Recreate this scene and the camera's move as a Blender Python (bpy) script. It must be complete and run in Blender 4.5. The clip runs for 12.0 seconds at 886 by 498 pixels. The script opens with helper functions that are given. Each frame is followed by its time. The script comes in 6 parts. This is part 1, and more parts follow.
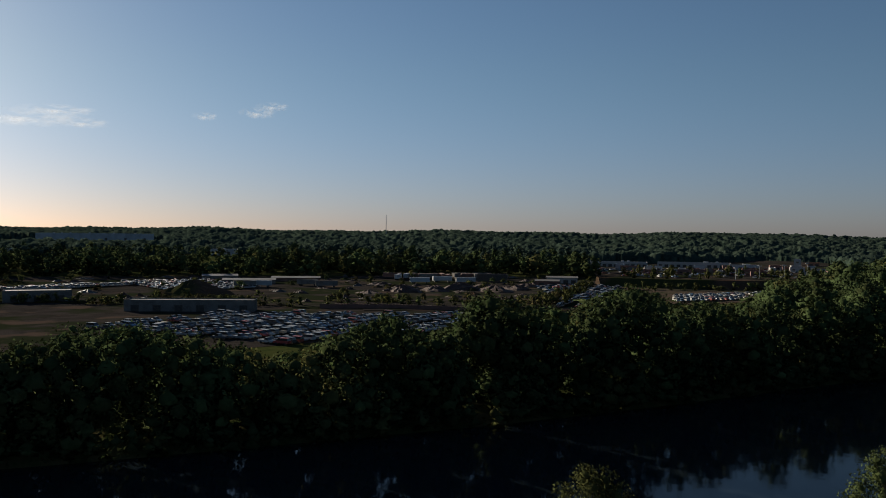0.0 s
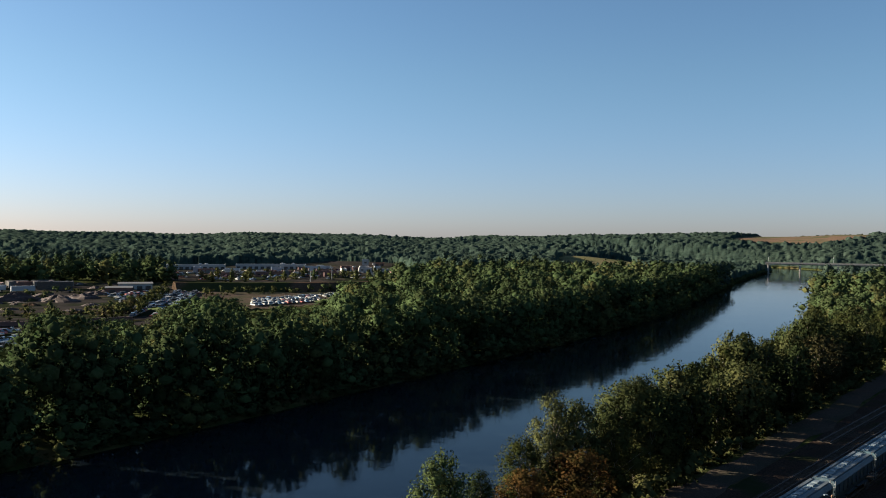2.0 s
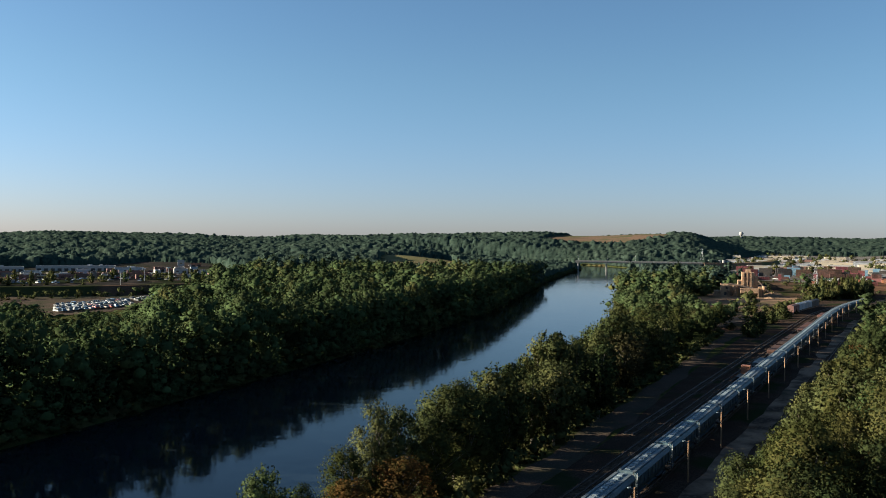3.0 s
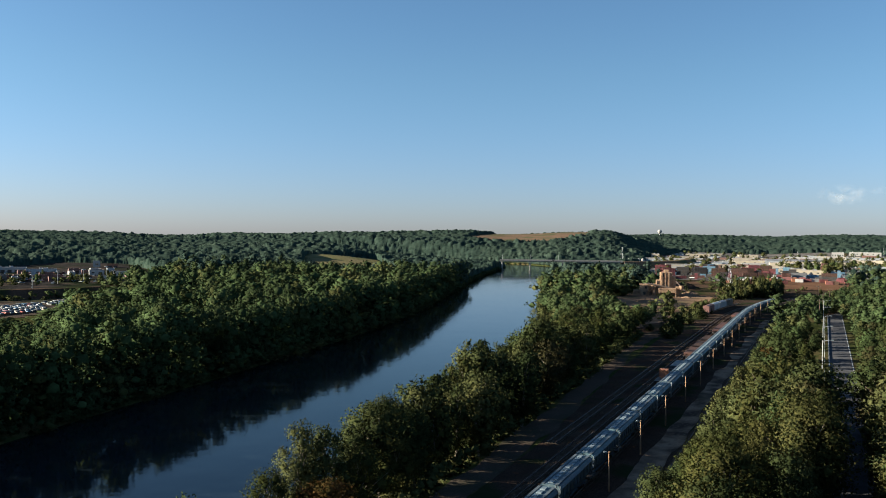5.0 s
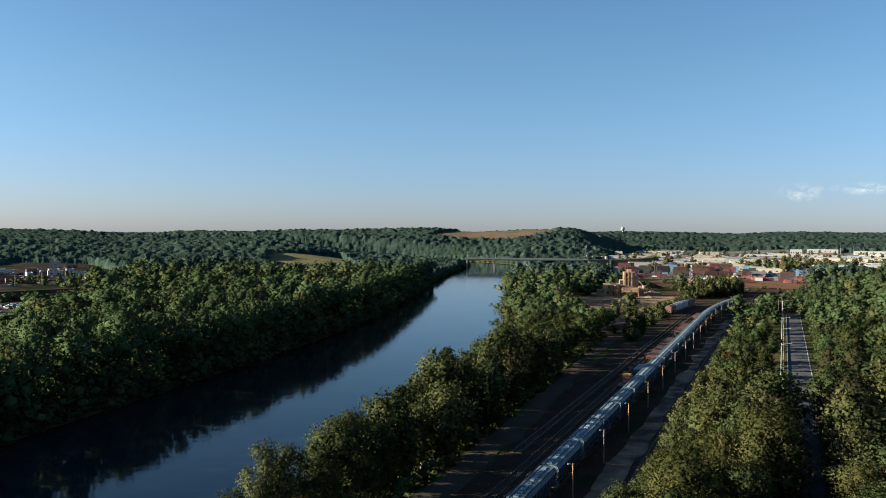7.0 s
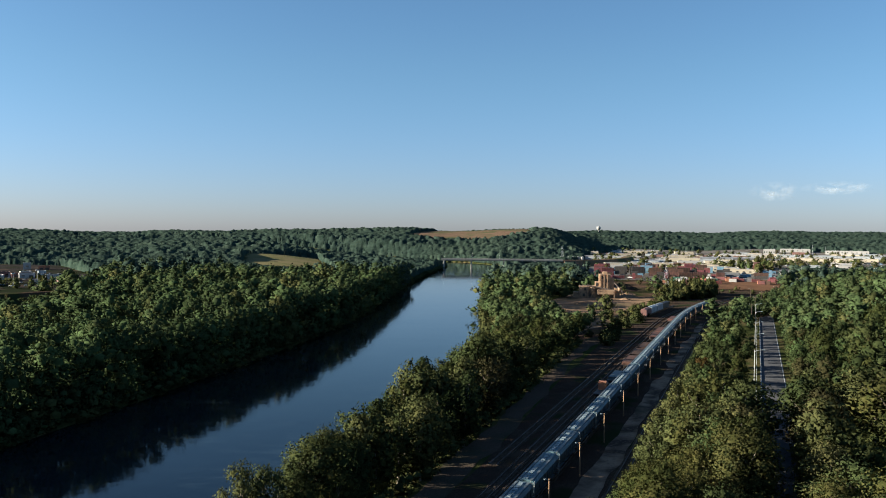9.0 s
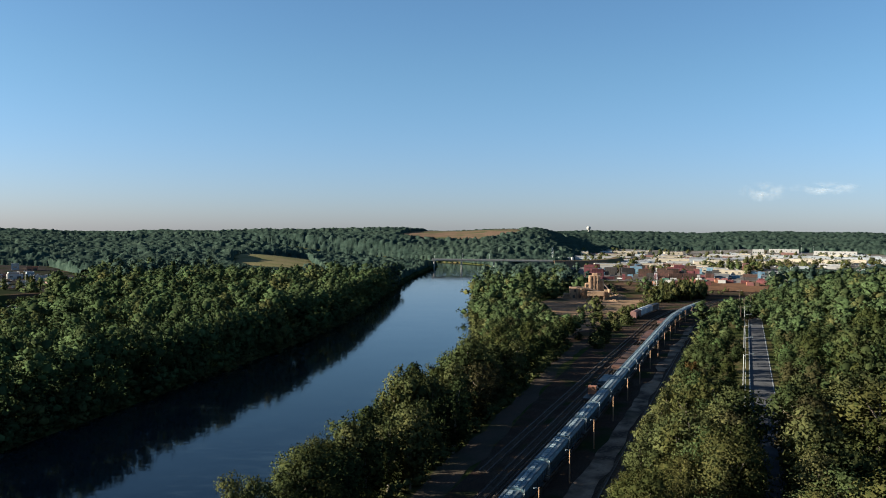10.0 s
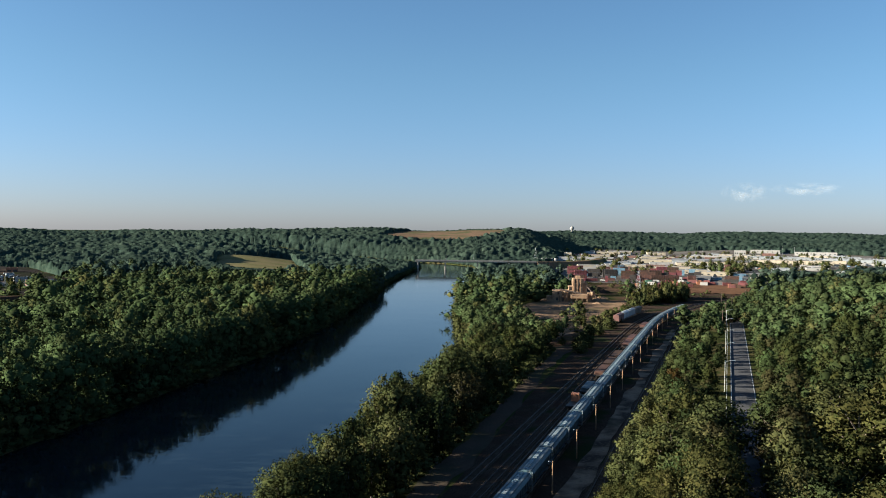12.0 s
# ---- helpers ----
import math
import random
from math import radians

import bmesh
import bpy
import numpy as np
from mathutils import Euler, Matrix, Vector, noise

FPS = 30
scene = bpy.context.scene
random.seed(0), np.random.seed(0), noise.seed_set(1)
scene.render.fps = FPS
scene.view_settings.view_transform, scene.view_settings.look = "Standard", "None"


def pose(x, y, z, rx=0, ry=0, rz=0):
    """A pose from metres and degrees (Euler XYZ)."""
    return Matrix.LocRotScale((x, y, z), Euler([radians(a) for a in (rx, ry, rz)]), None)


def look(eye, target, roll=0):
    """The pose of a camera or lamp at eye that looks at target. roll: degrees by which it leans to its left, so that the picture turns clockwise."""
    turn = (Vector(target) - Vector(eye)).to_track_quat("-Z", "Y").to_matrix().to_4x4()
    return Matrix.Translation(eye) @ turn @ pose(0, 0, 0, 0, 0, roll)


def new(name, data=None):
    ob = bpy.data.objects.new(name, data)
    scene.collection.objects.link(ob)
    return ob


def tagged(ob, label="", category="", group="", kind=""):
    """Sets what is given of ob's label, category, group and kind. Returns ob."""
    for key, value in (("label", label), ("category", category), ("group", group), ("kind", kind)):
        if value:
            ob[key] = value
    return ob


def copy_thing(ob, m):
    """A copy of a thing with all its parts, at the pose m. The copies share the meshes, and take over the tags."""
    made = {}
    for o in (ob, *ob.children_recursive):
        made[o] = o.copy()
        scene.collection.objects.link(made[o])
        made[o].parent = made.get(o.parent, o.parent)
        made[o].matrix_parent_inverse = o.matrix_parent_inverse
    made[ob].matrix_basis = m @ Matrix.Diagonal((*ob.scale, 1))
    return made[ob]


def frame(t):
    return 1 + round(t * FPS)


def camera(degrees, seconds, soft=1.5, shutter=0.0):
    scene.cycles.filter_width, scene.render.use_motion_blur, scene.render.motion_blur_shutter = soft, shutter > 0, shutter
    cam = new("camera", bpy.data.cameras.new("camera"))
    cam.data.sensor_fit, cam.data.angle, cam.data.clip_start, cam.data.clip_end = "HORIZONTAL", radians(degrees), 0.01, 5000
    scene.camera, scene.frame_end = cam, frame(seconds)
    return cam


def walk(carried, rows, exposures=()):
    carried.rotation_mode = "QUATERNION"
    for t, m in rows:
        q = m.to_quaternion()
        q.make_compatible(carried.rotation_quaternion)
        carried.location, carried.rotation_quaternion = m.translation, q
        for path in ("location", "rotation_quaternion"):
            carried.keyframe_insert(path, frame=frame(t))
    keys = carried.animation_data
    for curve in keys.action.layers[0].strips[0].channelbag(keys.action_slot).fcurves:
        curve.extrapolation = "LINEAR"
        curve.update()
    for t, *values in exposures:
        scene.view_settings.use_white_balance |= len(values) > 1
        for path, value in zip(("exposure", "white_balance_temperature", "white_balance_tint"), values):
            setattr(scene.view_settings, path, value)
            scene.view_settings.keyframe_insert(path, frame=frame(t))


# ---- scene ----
cam = camera(54.41, 12.0, soft=1.0)
# seconds, height, heading east of +y, pitch, lean
ROWS = [
    (0.0, 30.07, 1.959, -0.859, 0.616),
    (0.5, 31.01, 8.911, -0.785, 0.618),
    (1.0, 31.89, 15.634, -0.750, 0.619),
    (1.5, 32.62, 22.453, -0.683, 0.626),
    (2.0, 33.22, 29.468, -0.651, 0.630),
    (2.5, 33.81, 36.035, -0.606, 0.628),
    (3.0, 34.50, 41.238, -0.629, 0.619),
    (3.2, 34.77, 42.042, -0.648, 0.617),
    (4.8, 36.89, 45.731, -0.761, 0.598),
    (5.0, 37.16, 46.217, -0.778, 0.595),
    (5.5, 37.83, 47.210, -0.810, 0.580),
    (6.0, 38.45, 47.662, -0.860, 0.562),
    (6.5, 39.09, 48.116, -0.919, 0.539),
    (7.0, 39.74, 48.549, -0.991, 0.527),
    (9.0, 42.41, 50.095, -1.085, 0.535),
    (9.5, 43.12, 50.435, -1.100, 0.558),
    (10.0, 43.84, 50.739, -1.122, 0.595),
    (10.5, 44.54, 51.032, -1.111, 0.637),
    (11.0, 45.18, 51.314, -1.141, 0.671),
    (11.5, 45.72, 51.574, -1.138, 0.693),
    (12.0, 46.07, 51.821, -1.165, 0.711),
]
EXPOSURES = [(t, stops + 1.72, kelvin, 11 if t < 2 else 9 if t < 3 else 6) for t, stops, kelvin in ((0.0, -0.90, 5650), (0.5, -0.72, 5650), (1.0, -0.34, 5650), (1.5, 0.08, 5620), (2.0, 0.22, 5560), (2.5, 0.25, 5520), (3.2, 0.28, 5460), (5.0, 0.32, 5320), (12.0, 0.34, 5250))]
walk(cam, [(t, pose(0, 0, z) @ pose(0, 0, 0, 0, 0, -yaw) @ pose(0, 0, 0, 90 + pitch, 0, 0) @ pose(0, 0, 0, 0, 0, lean))
           for t, z, yaw, pitch, lean in ROWS], EXPOSURES)

# ---- light ----
SUN_AZ, SUN_EL = -42.0, 15.5   # degrees east of +y, degrees above the horizon
world = bpy.data.worlds.new("sky")
scene.world = world
world.use_nodes = True
wn, wl = world.node_tree.nodes, world.node_tree.links
sky = wn.new("ShaderNodeTexSky")
sky.sky_type, sky.sun_disc = "NISHITA", False
sky.sun_elevation, sky.sun_rotation = radians(SUN_EL), radians(SUN_AZ)
sky.altitude, sky.air_density, sky.dust_density, sky.ozone_density = 300, 1.0, 0.55, 2.0
wn["Background"].inputs["Strength"].default_value = 0.05
# pinkish evening haze, alike all round the horizon
haze_way, haze_up, haze_span, haze_mix, haze_sky = wn.new("ShaderNodeTexCoord"), wn.new("ShaderNodeSeparateXYZ"), wn.new("ShaderNodeMapRange"), wn.new("ShaderNodeMix"), wn.new("ShaderNodeMix")
haze_span.interpolation_type = "SMOOTHSTEP"
haze_span.inputs["From Min"].default_value, haze_span.inputs["From Max"].default_value = -0.02, 0.20
haze_mix.data_type = haze_sky.data_type = "RGBA"
haze_sky.blend_type = "MULTIPLY"
haze_mix.inputs["A"].default_value, haze_mix.inputs["B"].default_value = (0.535, 0.53, 0.715, 1), (0.615, 0.63, 0.622, 1)
haze_sky.inputs["Factor"].default_value = 1.0
wl.new(haze_way.outputs["Generated"], haze_up.inputs[0])
wl.new(haze_up.outputs["Z"], haze_span.inputs["Value"])
wl.new(haze_span.outputs[0], haze_mix.inputs["Factor"])
wl.new(sky.outputs[0], haze_sky.inputs["A"])
wl.new(haze_mix.outputs["Result"], haze_sky.inputs["B"])
wl.new(haze_sky.outputs["Result"], wn["Background"].inputs["Color"])
sun = new("sun", bpy.data.lights.new("sun", "SUN"))
sun.data.energy, sun.data.angle, sun.data.color = 5.0, radians(0.6), (1.0, 0.80, 0.54)
sun_way = Vector((math.sin(radians(SUN_AZ)) * math.cos(radians(SUN_EL)), math.cos(radians(SUN_AZ)) * math.cos(radians(SUN_EL)), math.sin(radians(SUN_EL))))
sun.matrix_world = look(sun_way * 500, (0, 0, 0))
tagged(sun, "low warm evening sun", "sun", kind="structure")

# ---- materials ----


def material(name, base, rough=0.8, metal=0.0, vary=(), bump=0.0, bump_scale=1.0, per_object=0.0, island=0.0, translucent=0.0, spec=0.4, bump_depth=0.3):
    """vary: (scale, colour, low, high) noise layers mixed over the base colour."""
    m = bpy.data.materials.new(name)
    m.use_nodes = True
    n, l = m.node_tree.nodes, m.node_tree.links
    b = n["Principled BSDF"]
    b.inputs["Roughness"].default_value, b.inputs["Metallic"].default_value = rough, metal
    b.inputs["Specular IOR Level"].default_value = spec
    geo = n.new("ShaderNodeNewGeometry")
    rgb = n.new("ShaderNodeRGB")
    rgb.outputs[0].default_value = (*base, 1)
    colour = rgb.outputs[0]
    for scale, other, low, high in vary:
        tex = n.new("ShaderNodeTexNoise")
        tex.inputs["Scale"].default_value, tex.inputs["Detail"].default_value = scale, 4.0
        l.new(geo.outputs["Position"], tex.inputs["Vector"])
        ramp = n.new("ShaderNodeMapRange")
        ramp.inputs["From Min"].default_value, ramp.inputs["From Max"].default_value = low, high
        l.new(tex.outputs["Fac"], ramp.inputs["Value"])
        mix = n.new("ShaderNodeMix")
        mix.data_type = "RGBA"
        l.new(ramp.outputs[0], mix.inputs["Factor"])
        l.new(colour, mix.inputs["A"])
        mix.inputs["B"].default_value = (*other, 1)
        colour = mix.outputs["Result"]
    for source, amount in (("object", per_object), ("island", island)):
        if amount:
            if source == "object":
                rnd = n.new("ShaderNodeObjectInfo").outputs["Random"]
            else:
                rnd = geo.outputs["Random Per Island"]
            span = n.new("ShaderNodeMapRange")
            span.inputs["To Min"].default_value, span.inputs["To Max"].default_value = 1 - amount, 1 + amount
            l.new(rnd, span.inputs["Value"])
            hsv = n.new("ShaderNodeHueSaturation")
            l.new(colour, hsv.inputs["Color"])
            l.new(span.outputs[0], hsv.inputs["Value"])
            if source == "object":
                hue = n.new("ShaderNodeMapRange")
                hue.inputs["To Min"].default_value, hue.inputs["To Max"].default_value = 0.5 + amount * 0.07, 0.5 - amount * 0.09
                l.new(rnd, hue.inputs["Value"])
                l.new(hue.outputs[0], hsv.inputs["Hue"])
            colour = hsv.outputs["Color"]
    l.new(colour, b.inputs["Base Color"])
    if bump:
        tex = n.new("ShaderNodeTexNoise")
        tex.inputs["Scale"].default_value, tex.inputs["Detail"].default_value = bump_scale, 5.0
        l.new(geo.outputs["Position"], tex.inputs["Vector"])
        bm_ = n.new("ShaderNodeBump")
        bm_.inputs["Strength"].default_value, bm_.inputs["Distance"].default_value = bump, bump_depth / bump_scale
        l.new(tex.outputs["Fac"], bm_.inputs["Height"])
        l.new(bm_.outputs[0], b.inputs["Normal"])
    if translucent:
        tr = n.new("ShaderNodeBsdfTranslucent")
        l.new(colour, tr.inputs["Color"])
        ms = n.new("ShaderNodeMixShader")
        ms.inputs[0].default_value = translucent
        l.new(b.outputs[0], ms.inputs[1])
        l.new(tr.outputs[0], ms.inputs[2])
        l.new(ms.outputs[0], n["Material Output"].inputs["Surface"])
    return m


LEAF_WOOD = material("leaf_wood_green", (0.033, 0.044, 0.020), 0.75, vary=((0.05, (0.052, 0.062, 0.026), 0.44, 0.62), (0.9, (0.021, 0.036, 0.012), 0.45, 0.7)), island=0.15, translucent=0.06, spec=0.0)
LEAF = material("leaf_green", (0.044, 0.053, 0.020), 0.75, vary=((0.05, (0.068, 0.071, 0.026), 0.44, 0.62), (0.9, (0.026, 0.034, 0.014), 0.45, 0.7)), per_object=0.35, island=0.15, translucent=0.14, spec=0.0)
LEAF_OLIVE = material("leaf_olive", (0.042, 0.045, 0.015), 0.75, vary=((0.07, (0.052, 0.052, 0.016), 0.42, 0.62), (0.9, (0.023, 0.031, 0.010), 0.45, 0.7)), per_object=0.25, island=0.15, translucent=0.14, spec=0.0)
LEAF_BROWN = material("leaf_brown_green", (0.050, 0.044, 0.020), 0.75, vary=((0.8, (0.032, 0.033, 0.016), 0.45, 0.7),), per_object=0.2, island=0.15, translucent=0.14, spec=0.0)
LEAF_PALE = material("leaf_pale_green", (0.053, 0.071, 0.026), 0.75, vary=((0.8, (0.036, 0.052, 0.020), 0.45, 0.7),), per_object=0.2, island=0.15, translucent=0.1, spec=0.0)
LEAF_RUST = material("leaf_rust_brown", (0.083, 0.045, 0.016), 0.75, vary=((0.6, (0.050, 0.041, 0.013), 0.4, 0.65),), island=0.15, translucent=0.25, spec=0.0)
EARTH = material("orange_brown_earth", (0.111, 0.062, 0.038), 0.95, vary=((0.06, (0.078, 0.046, 0.030), 0.42, 0.6), (0.5, (0.131, 0.078, 0.049), 0.5, 0.7)), bump=0.4, bump_scale=2, spec=0.0)
LEAF_WOOD_PALE = material("leaf_wood_pale", (0.049, 0.069, 0.028), 0.75, vary=((0.9, (0.033, 0.049, 0.020), 0.45, 0.7),), island=0.15, translucent=0.06, spec=0.0)
# distant haze is put into this leaf colour as a bluish tint
LEAF_FAR_HAZED = material("leaf_far_wood", (0.034, 0.051, 0.040), 0.8, vary=((0.012, (0.045, 0.062, 0.045), 0.44, 0.60), (0.11, (0.019, 0.031, 0.024), 0.42, 0.60), (0.4, (0.042, 0.056, 0.040), 0.50, 0.68)), translucent=0.06, spec=0.0)
BARK = material("bark", (0.12, 0.095, 0.07), 0.9, vary=((3.0, (0.2, 0.17, 0.13), 0.45, 0.7),), bump=0.6, bump_scale=6)
SOIL = material("meadow_soil", (0.042, 0.048, 0.016), 0.95, vary=((0.02, (0.075, 0.06, 0.028), 0.45, 0.62), (0.3, (0.028, 0.038, 0.012), 0.45, 0.65)), bump=0.4, bump_scale=1.5, spec=0.0)
STUBBLE = material("yellow_green_stubble", (0.165, 0.135, 0.07), 0.95, vary=((0.03, (0.12, 0.112, 0.05), 0.42, 0.6), (0.4, (0.18, 0.16, 0.075), 0.5, 0.7)), bump=0.3, bump_scale=1.5, spec=0.0)
DRY = material("dry_grass", (0.126, 0.086, 0.059), 0.95, vary=((0.012, (0.074, 0.080, 0.040), 0.42, 0.58), (0.035, (0.149, 0.098, 0.067), 0.46, 0.6), (0.4, (0.097, 0.072, 0.040), 0.5, 0.7)), bump=0.3, bump_scale=1.5, spec=0.0)
BALLAST = material("dark_ballast", (0.056, 0.036, 0.026), 0.95, vary=((0.15, (0.075, 0.055, 0.04), 0.45, 0.65), (4.0, (0.024, 0.02, 0.017), 0.45, 0.6), (0.06, (0.024, 0.03, 0.014), 0.52, 0.62)), bump=0.6, bump_scale=8, spec=0.0)
GRAVEL = material("pale_gravel", (0.064, 0.047, 0.036), 0.95, vary=((0.12, (0.052, 0.043, 0.034), 0.42, 0.6), (5.0, (0.12, 0.095, 0.072), 0.5, 0.7), (0.03, (0.045, 0.044, 0.028), 0.48, 0.6)), bump=0.4, bump_scale=8, spec=0.0)
DIRT = material("bare_dirt", (0.072, 0.044, 0.03), 0.95, vary=((0.06, (0.038, 0.028, 0.02), 0.42, 0.58), (1.6, (0.105, 0.07, 0.046), 0.5, 0.7), (0.025, (0.03, 0.034, 0.014), 0.47, 0.58)), bump=0.4, bump_scale=4, spec=0.0)
SAND = material("tan_sand", (0.213, 0.139, 0.086), 0.95, vary=((0.08, (0.148, 0.094, 0.057), 0.42, 0.6), (1.6, (0.262, 0.180, 0.119), 0.5, 0.7), (0.03, (0.082, 0.070, 0.041), 0.55, 0.65)), bump=0.4, bump_scale=4, spec=0.0)
# gravel colour lowered all over for shadows of trees and stored cars
LOTFLOOR = material("dark_oily_gravel", (0.034, 0.030, 0.028), 0.95, vary=((0.12, (0.022, 0.020, 0.018), 0.42, 0.6), (5.0, (0.046, 0.041, 0.037), 0.5, 0.7), (0.03, (0.018, 0.022, 0.012), 0.46, 0.56), (0.05, (0.06, 0.045, 0.036), 0.58, 0.66)), bump=0.4, bump_scale=8, spec=0.0)
STRIPDIRT = material("trodden_dirt", (0.23, 0.165, 0.115), 0.95, vary=((0.15, (0.06, 0.046, 0.036), 0.42, 0.6), (1.6, (0.14, 0.105, 0.08), 0.5, 0.7), (0.05, (0.045, 0.042, 0.028), 0.52, 0.62)), bump=0.4, bump_scale=4, spec=0.0)
ASPHALT = material("grey_asphalt", (0.085, 0.085, 0.09), 0.85, vary=((0.25, (0.06, 0.06, 0.065), 0.42, 0.62), (6.0, (0.105, 0.104, 0.103), 0.5, 0.75)), bump=0.2, bump_scale=10, spec=0.0)
PAVING = material("patched_yard_paving", (0.13, 0.12, 0.11), 0.9, vary=((0.02, (0.075, 0.066, 0.058), 0.42, 0.58), (0.15, (0.17, 0.155, 0.14), 0.5, 0.68)), spec=0.0)
ROADPAINT = material("worn_white_paint", (0.62, 0.62, 0.58), 0.7, vary=((2.0, (0.35, 0.35, 0.33), 0.45, 0.65),))
# concrete at about half the tone of the weathered one below
DARKCONCRETE = material("sooty_concrete", (0.13, 0.125, 0.12), 0.9, vary=((0.4, (0.09, 0.085, 0.08), 0.42, 0.62), (3.0, (0.16, 0.155, 0.145), 0.5, 0.7)), spec=0.0)
CONCRETE = material("weathered_concrete", (0.271, 0.254, 0.230), 0.9, vary=((0.4, (0.197, 0.184, 0.164), 0.42, 0.62), (3.0, (0.312, 0.295, 0.271), 0.5, 0.7)), bump=0.2, bump_scale=5)
STEEL = material("rusty_rail_steel", (0.085, 0.06, 0.048), 0.7, 0.2, vary=((1.2, (0.11, 0.085, 0.07), 0.4, 0.6),))
TIMBER = material("creosoted_timber", (0.07, 0.052, 0.04), 0.9, vary=((1.5, (0.12, 0.095, 0.075), 0.45, 0.65),), per_object=0.15, spec=0.0)
# weathered wood with the orange of low sunlight put into its colour
POLEWOOD = material("weathered_pole_wood", (0.262, 0.156, 0.082), 0.85, vary=((2.0, (0.189, 0.111, 0.061), 0.42, 0.6),))
GALV = material("galvanised_steel", (0.312, 0.320, 0.328), 0.5, 0.5, vary=((1.5, (0.344, 0.353, 0.361), 0.45, 0.65),))
# one blue-grey paint in two tones: lit roof lighter, shaded sides darker
HOPPERROOF_LIT = material("blue_hopper_roof_paint", (0.070, 0.111, 0.139), 0.6, vary=((0.35, (0.045, 0.070, 0.086), 0.42, 0.62), (2.5, (0.098, 0.139, 0.164), 0.5, 0.72)), per_object=0.2)
HOPPER_SHADED = material("blue_grey_hopper_paint", (0.039, 0.057, 0.070), 0.65, vary=((0.35, (0.026, 0.038, 0.045), 0.42, 0.62), (2.5, (0.057, 0.074, 0.082), 0.5, 0.72)), per_object=0.14)
DULLSTEEL = material("dull_walkway_steel", (0.107, 0.127, 0.139), 0.6, 0.3, vary=((1.2, (0.066, 0.078, 0.086), 0.42, 0.62),))
DULLRUST = material("dull_rust_paint", (0.075, 0.042, 0.032), 0.8, vary=((0.5, (0.045, 0.03, 0.026), 0.42, 0.6), (2.5, (0.11, 0.065, 0.05), 0.52, 0.7)), per_object=0.2, spec=0.1)
HATCH = material("pale_hatch_cover", (0.180, 0.217, 0.238), 0.6, vary=((1.5, (0.090, 0.115, 0.131), 0.40, 0.62),))
DARKMETAL = material("sooty_dark_metal", (0.035, 0.033, 0.032), 0.6, 0.3, vary=((2.0, (0.07, 0.055, 0.045), 0.45, 0.65),))
GLASS = material("dark_window_glass", (0.02, 0.025, 0.03), 0.08, spec=0.8)
SHEETWHITE = material("white_sheet_metal", (0.275, 0.264, 0.247), 0.6, vary=((0.12, (0.31, 0.295, 0.276), 0.42, 0.62),), per_object=0.06)
SHEETCREAM = material("cream_sheet_metal", (0.394, 0.336, 0.246), 0.6, vary=((0.12, (0.312, 0.271, 0.205), 0.42, 0.62),), per_object=0.08)
SHEETGREY = material("grey_sheet_metal", (0.271, 0.287, 0.303), 0.6, vary=((0.12, (0.213, 0.226, 0.238), 0.42, 0.62),), per_object=0.12)
ROOFDARK = material("dark_flat_roof", (0.12, 0.12, 0.125), 0.85, vary=((0.1, (0.2, 0.2, 0.2), 0.42, 0.62),), per_object=0.15)
ROOFPALE = material("pale_membrane_roof", (0.135, 0.13, 0.125), 0.8, vary=((0.1, (0.105, 0.102, 0.10), 0.42, 0.62),), per_object=0.25)
BRICKRED = material("red_brown_masonry", (0.15, 0.08, 0.062), 0.9, vary=((0.3, (0.11, 0.06, 0.05), 0.42, 0.62),), per_object=0.1)
PLANT = material("tan_plant_concrete", (0.328, 0.213, 0.123), 0.85, vary=((0.25, (0.197, 0.123, 0.074), 0.45, 0.62), (1.5, (0.377, 0.254, 0.156), 0.5, 0.7)))
CARPAINTS = [material(n, c, 0.42, 0.1, vary=((0.7, d, 0.45, 0.7),), per_object=0.1, spec=0.4) for n, c, d in (
    ("white_car_paint", (0.36, 0.36, 0.35), (0.3, 0.3, 0.29)), ("silver_car_paint", (0.17, 0.175, 0.18), (0.13, 0.133, 0.136)),
    ("dark_car_paint", (0.05, 0.055, 0.065), (0.08, 0.08, 0.08)), ("blue_car_paint", (0.10, 0.17, 0.28), (0.08, 0.13, 0.2)),
    ("red_car_paint", (0.30, 0.055, 0.04), (0.22, 0.05, 0.04)), ("beige_car_paint", (0.36, 0.31, 0.24), (0.28, 0.25, 0.2)))]
RUBBER = material("black_rubber", (0.02, 0.02, 0.02), 0.85)
REDPAINT = material("faded_red_paint", (0.13, 0.034, 0.034), 0.6, vary=((0.6, (0.08, 0.028, 0.028), 0.42, 0.62),), per_object=0.12)
ORANGE = material("orange_paint", (0.30, 0.12, 0.06), 0.6, vary=((0.6, (0.2, 0.09, 0.05), 0.42, 0.62),))
BOXBLUE = material("blue_container_paint", (0.13, 0.20, 0.26), 0.6, vary=((0.6, (0.08, 0.15, 0.22), 0.42, 0.62),), per_object=0.12)
BOXGREEN = material("green_container_paint", (0.07, 0.16, 0.10), 0.6, vary=((0.6, (0.06, 0.12, 0.08), 0.42, 0.62),), per_object=0.12)
SCRAP = material("rusty_scrap", (0.05, 0.024, 0.018), 0.9, 0.0, vary=((0.5, (0.03, 0.018, 0.014), 0.42, 0.6), (2.0, (0.075, 0.04, 0.028), 0.52, 0.7)), bump=0.5, bump_scale=2, island=0.15)

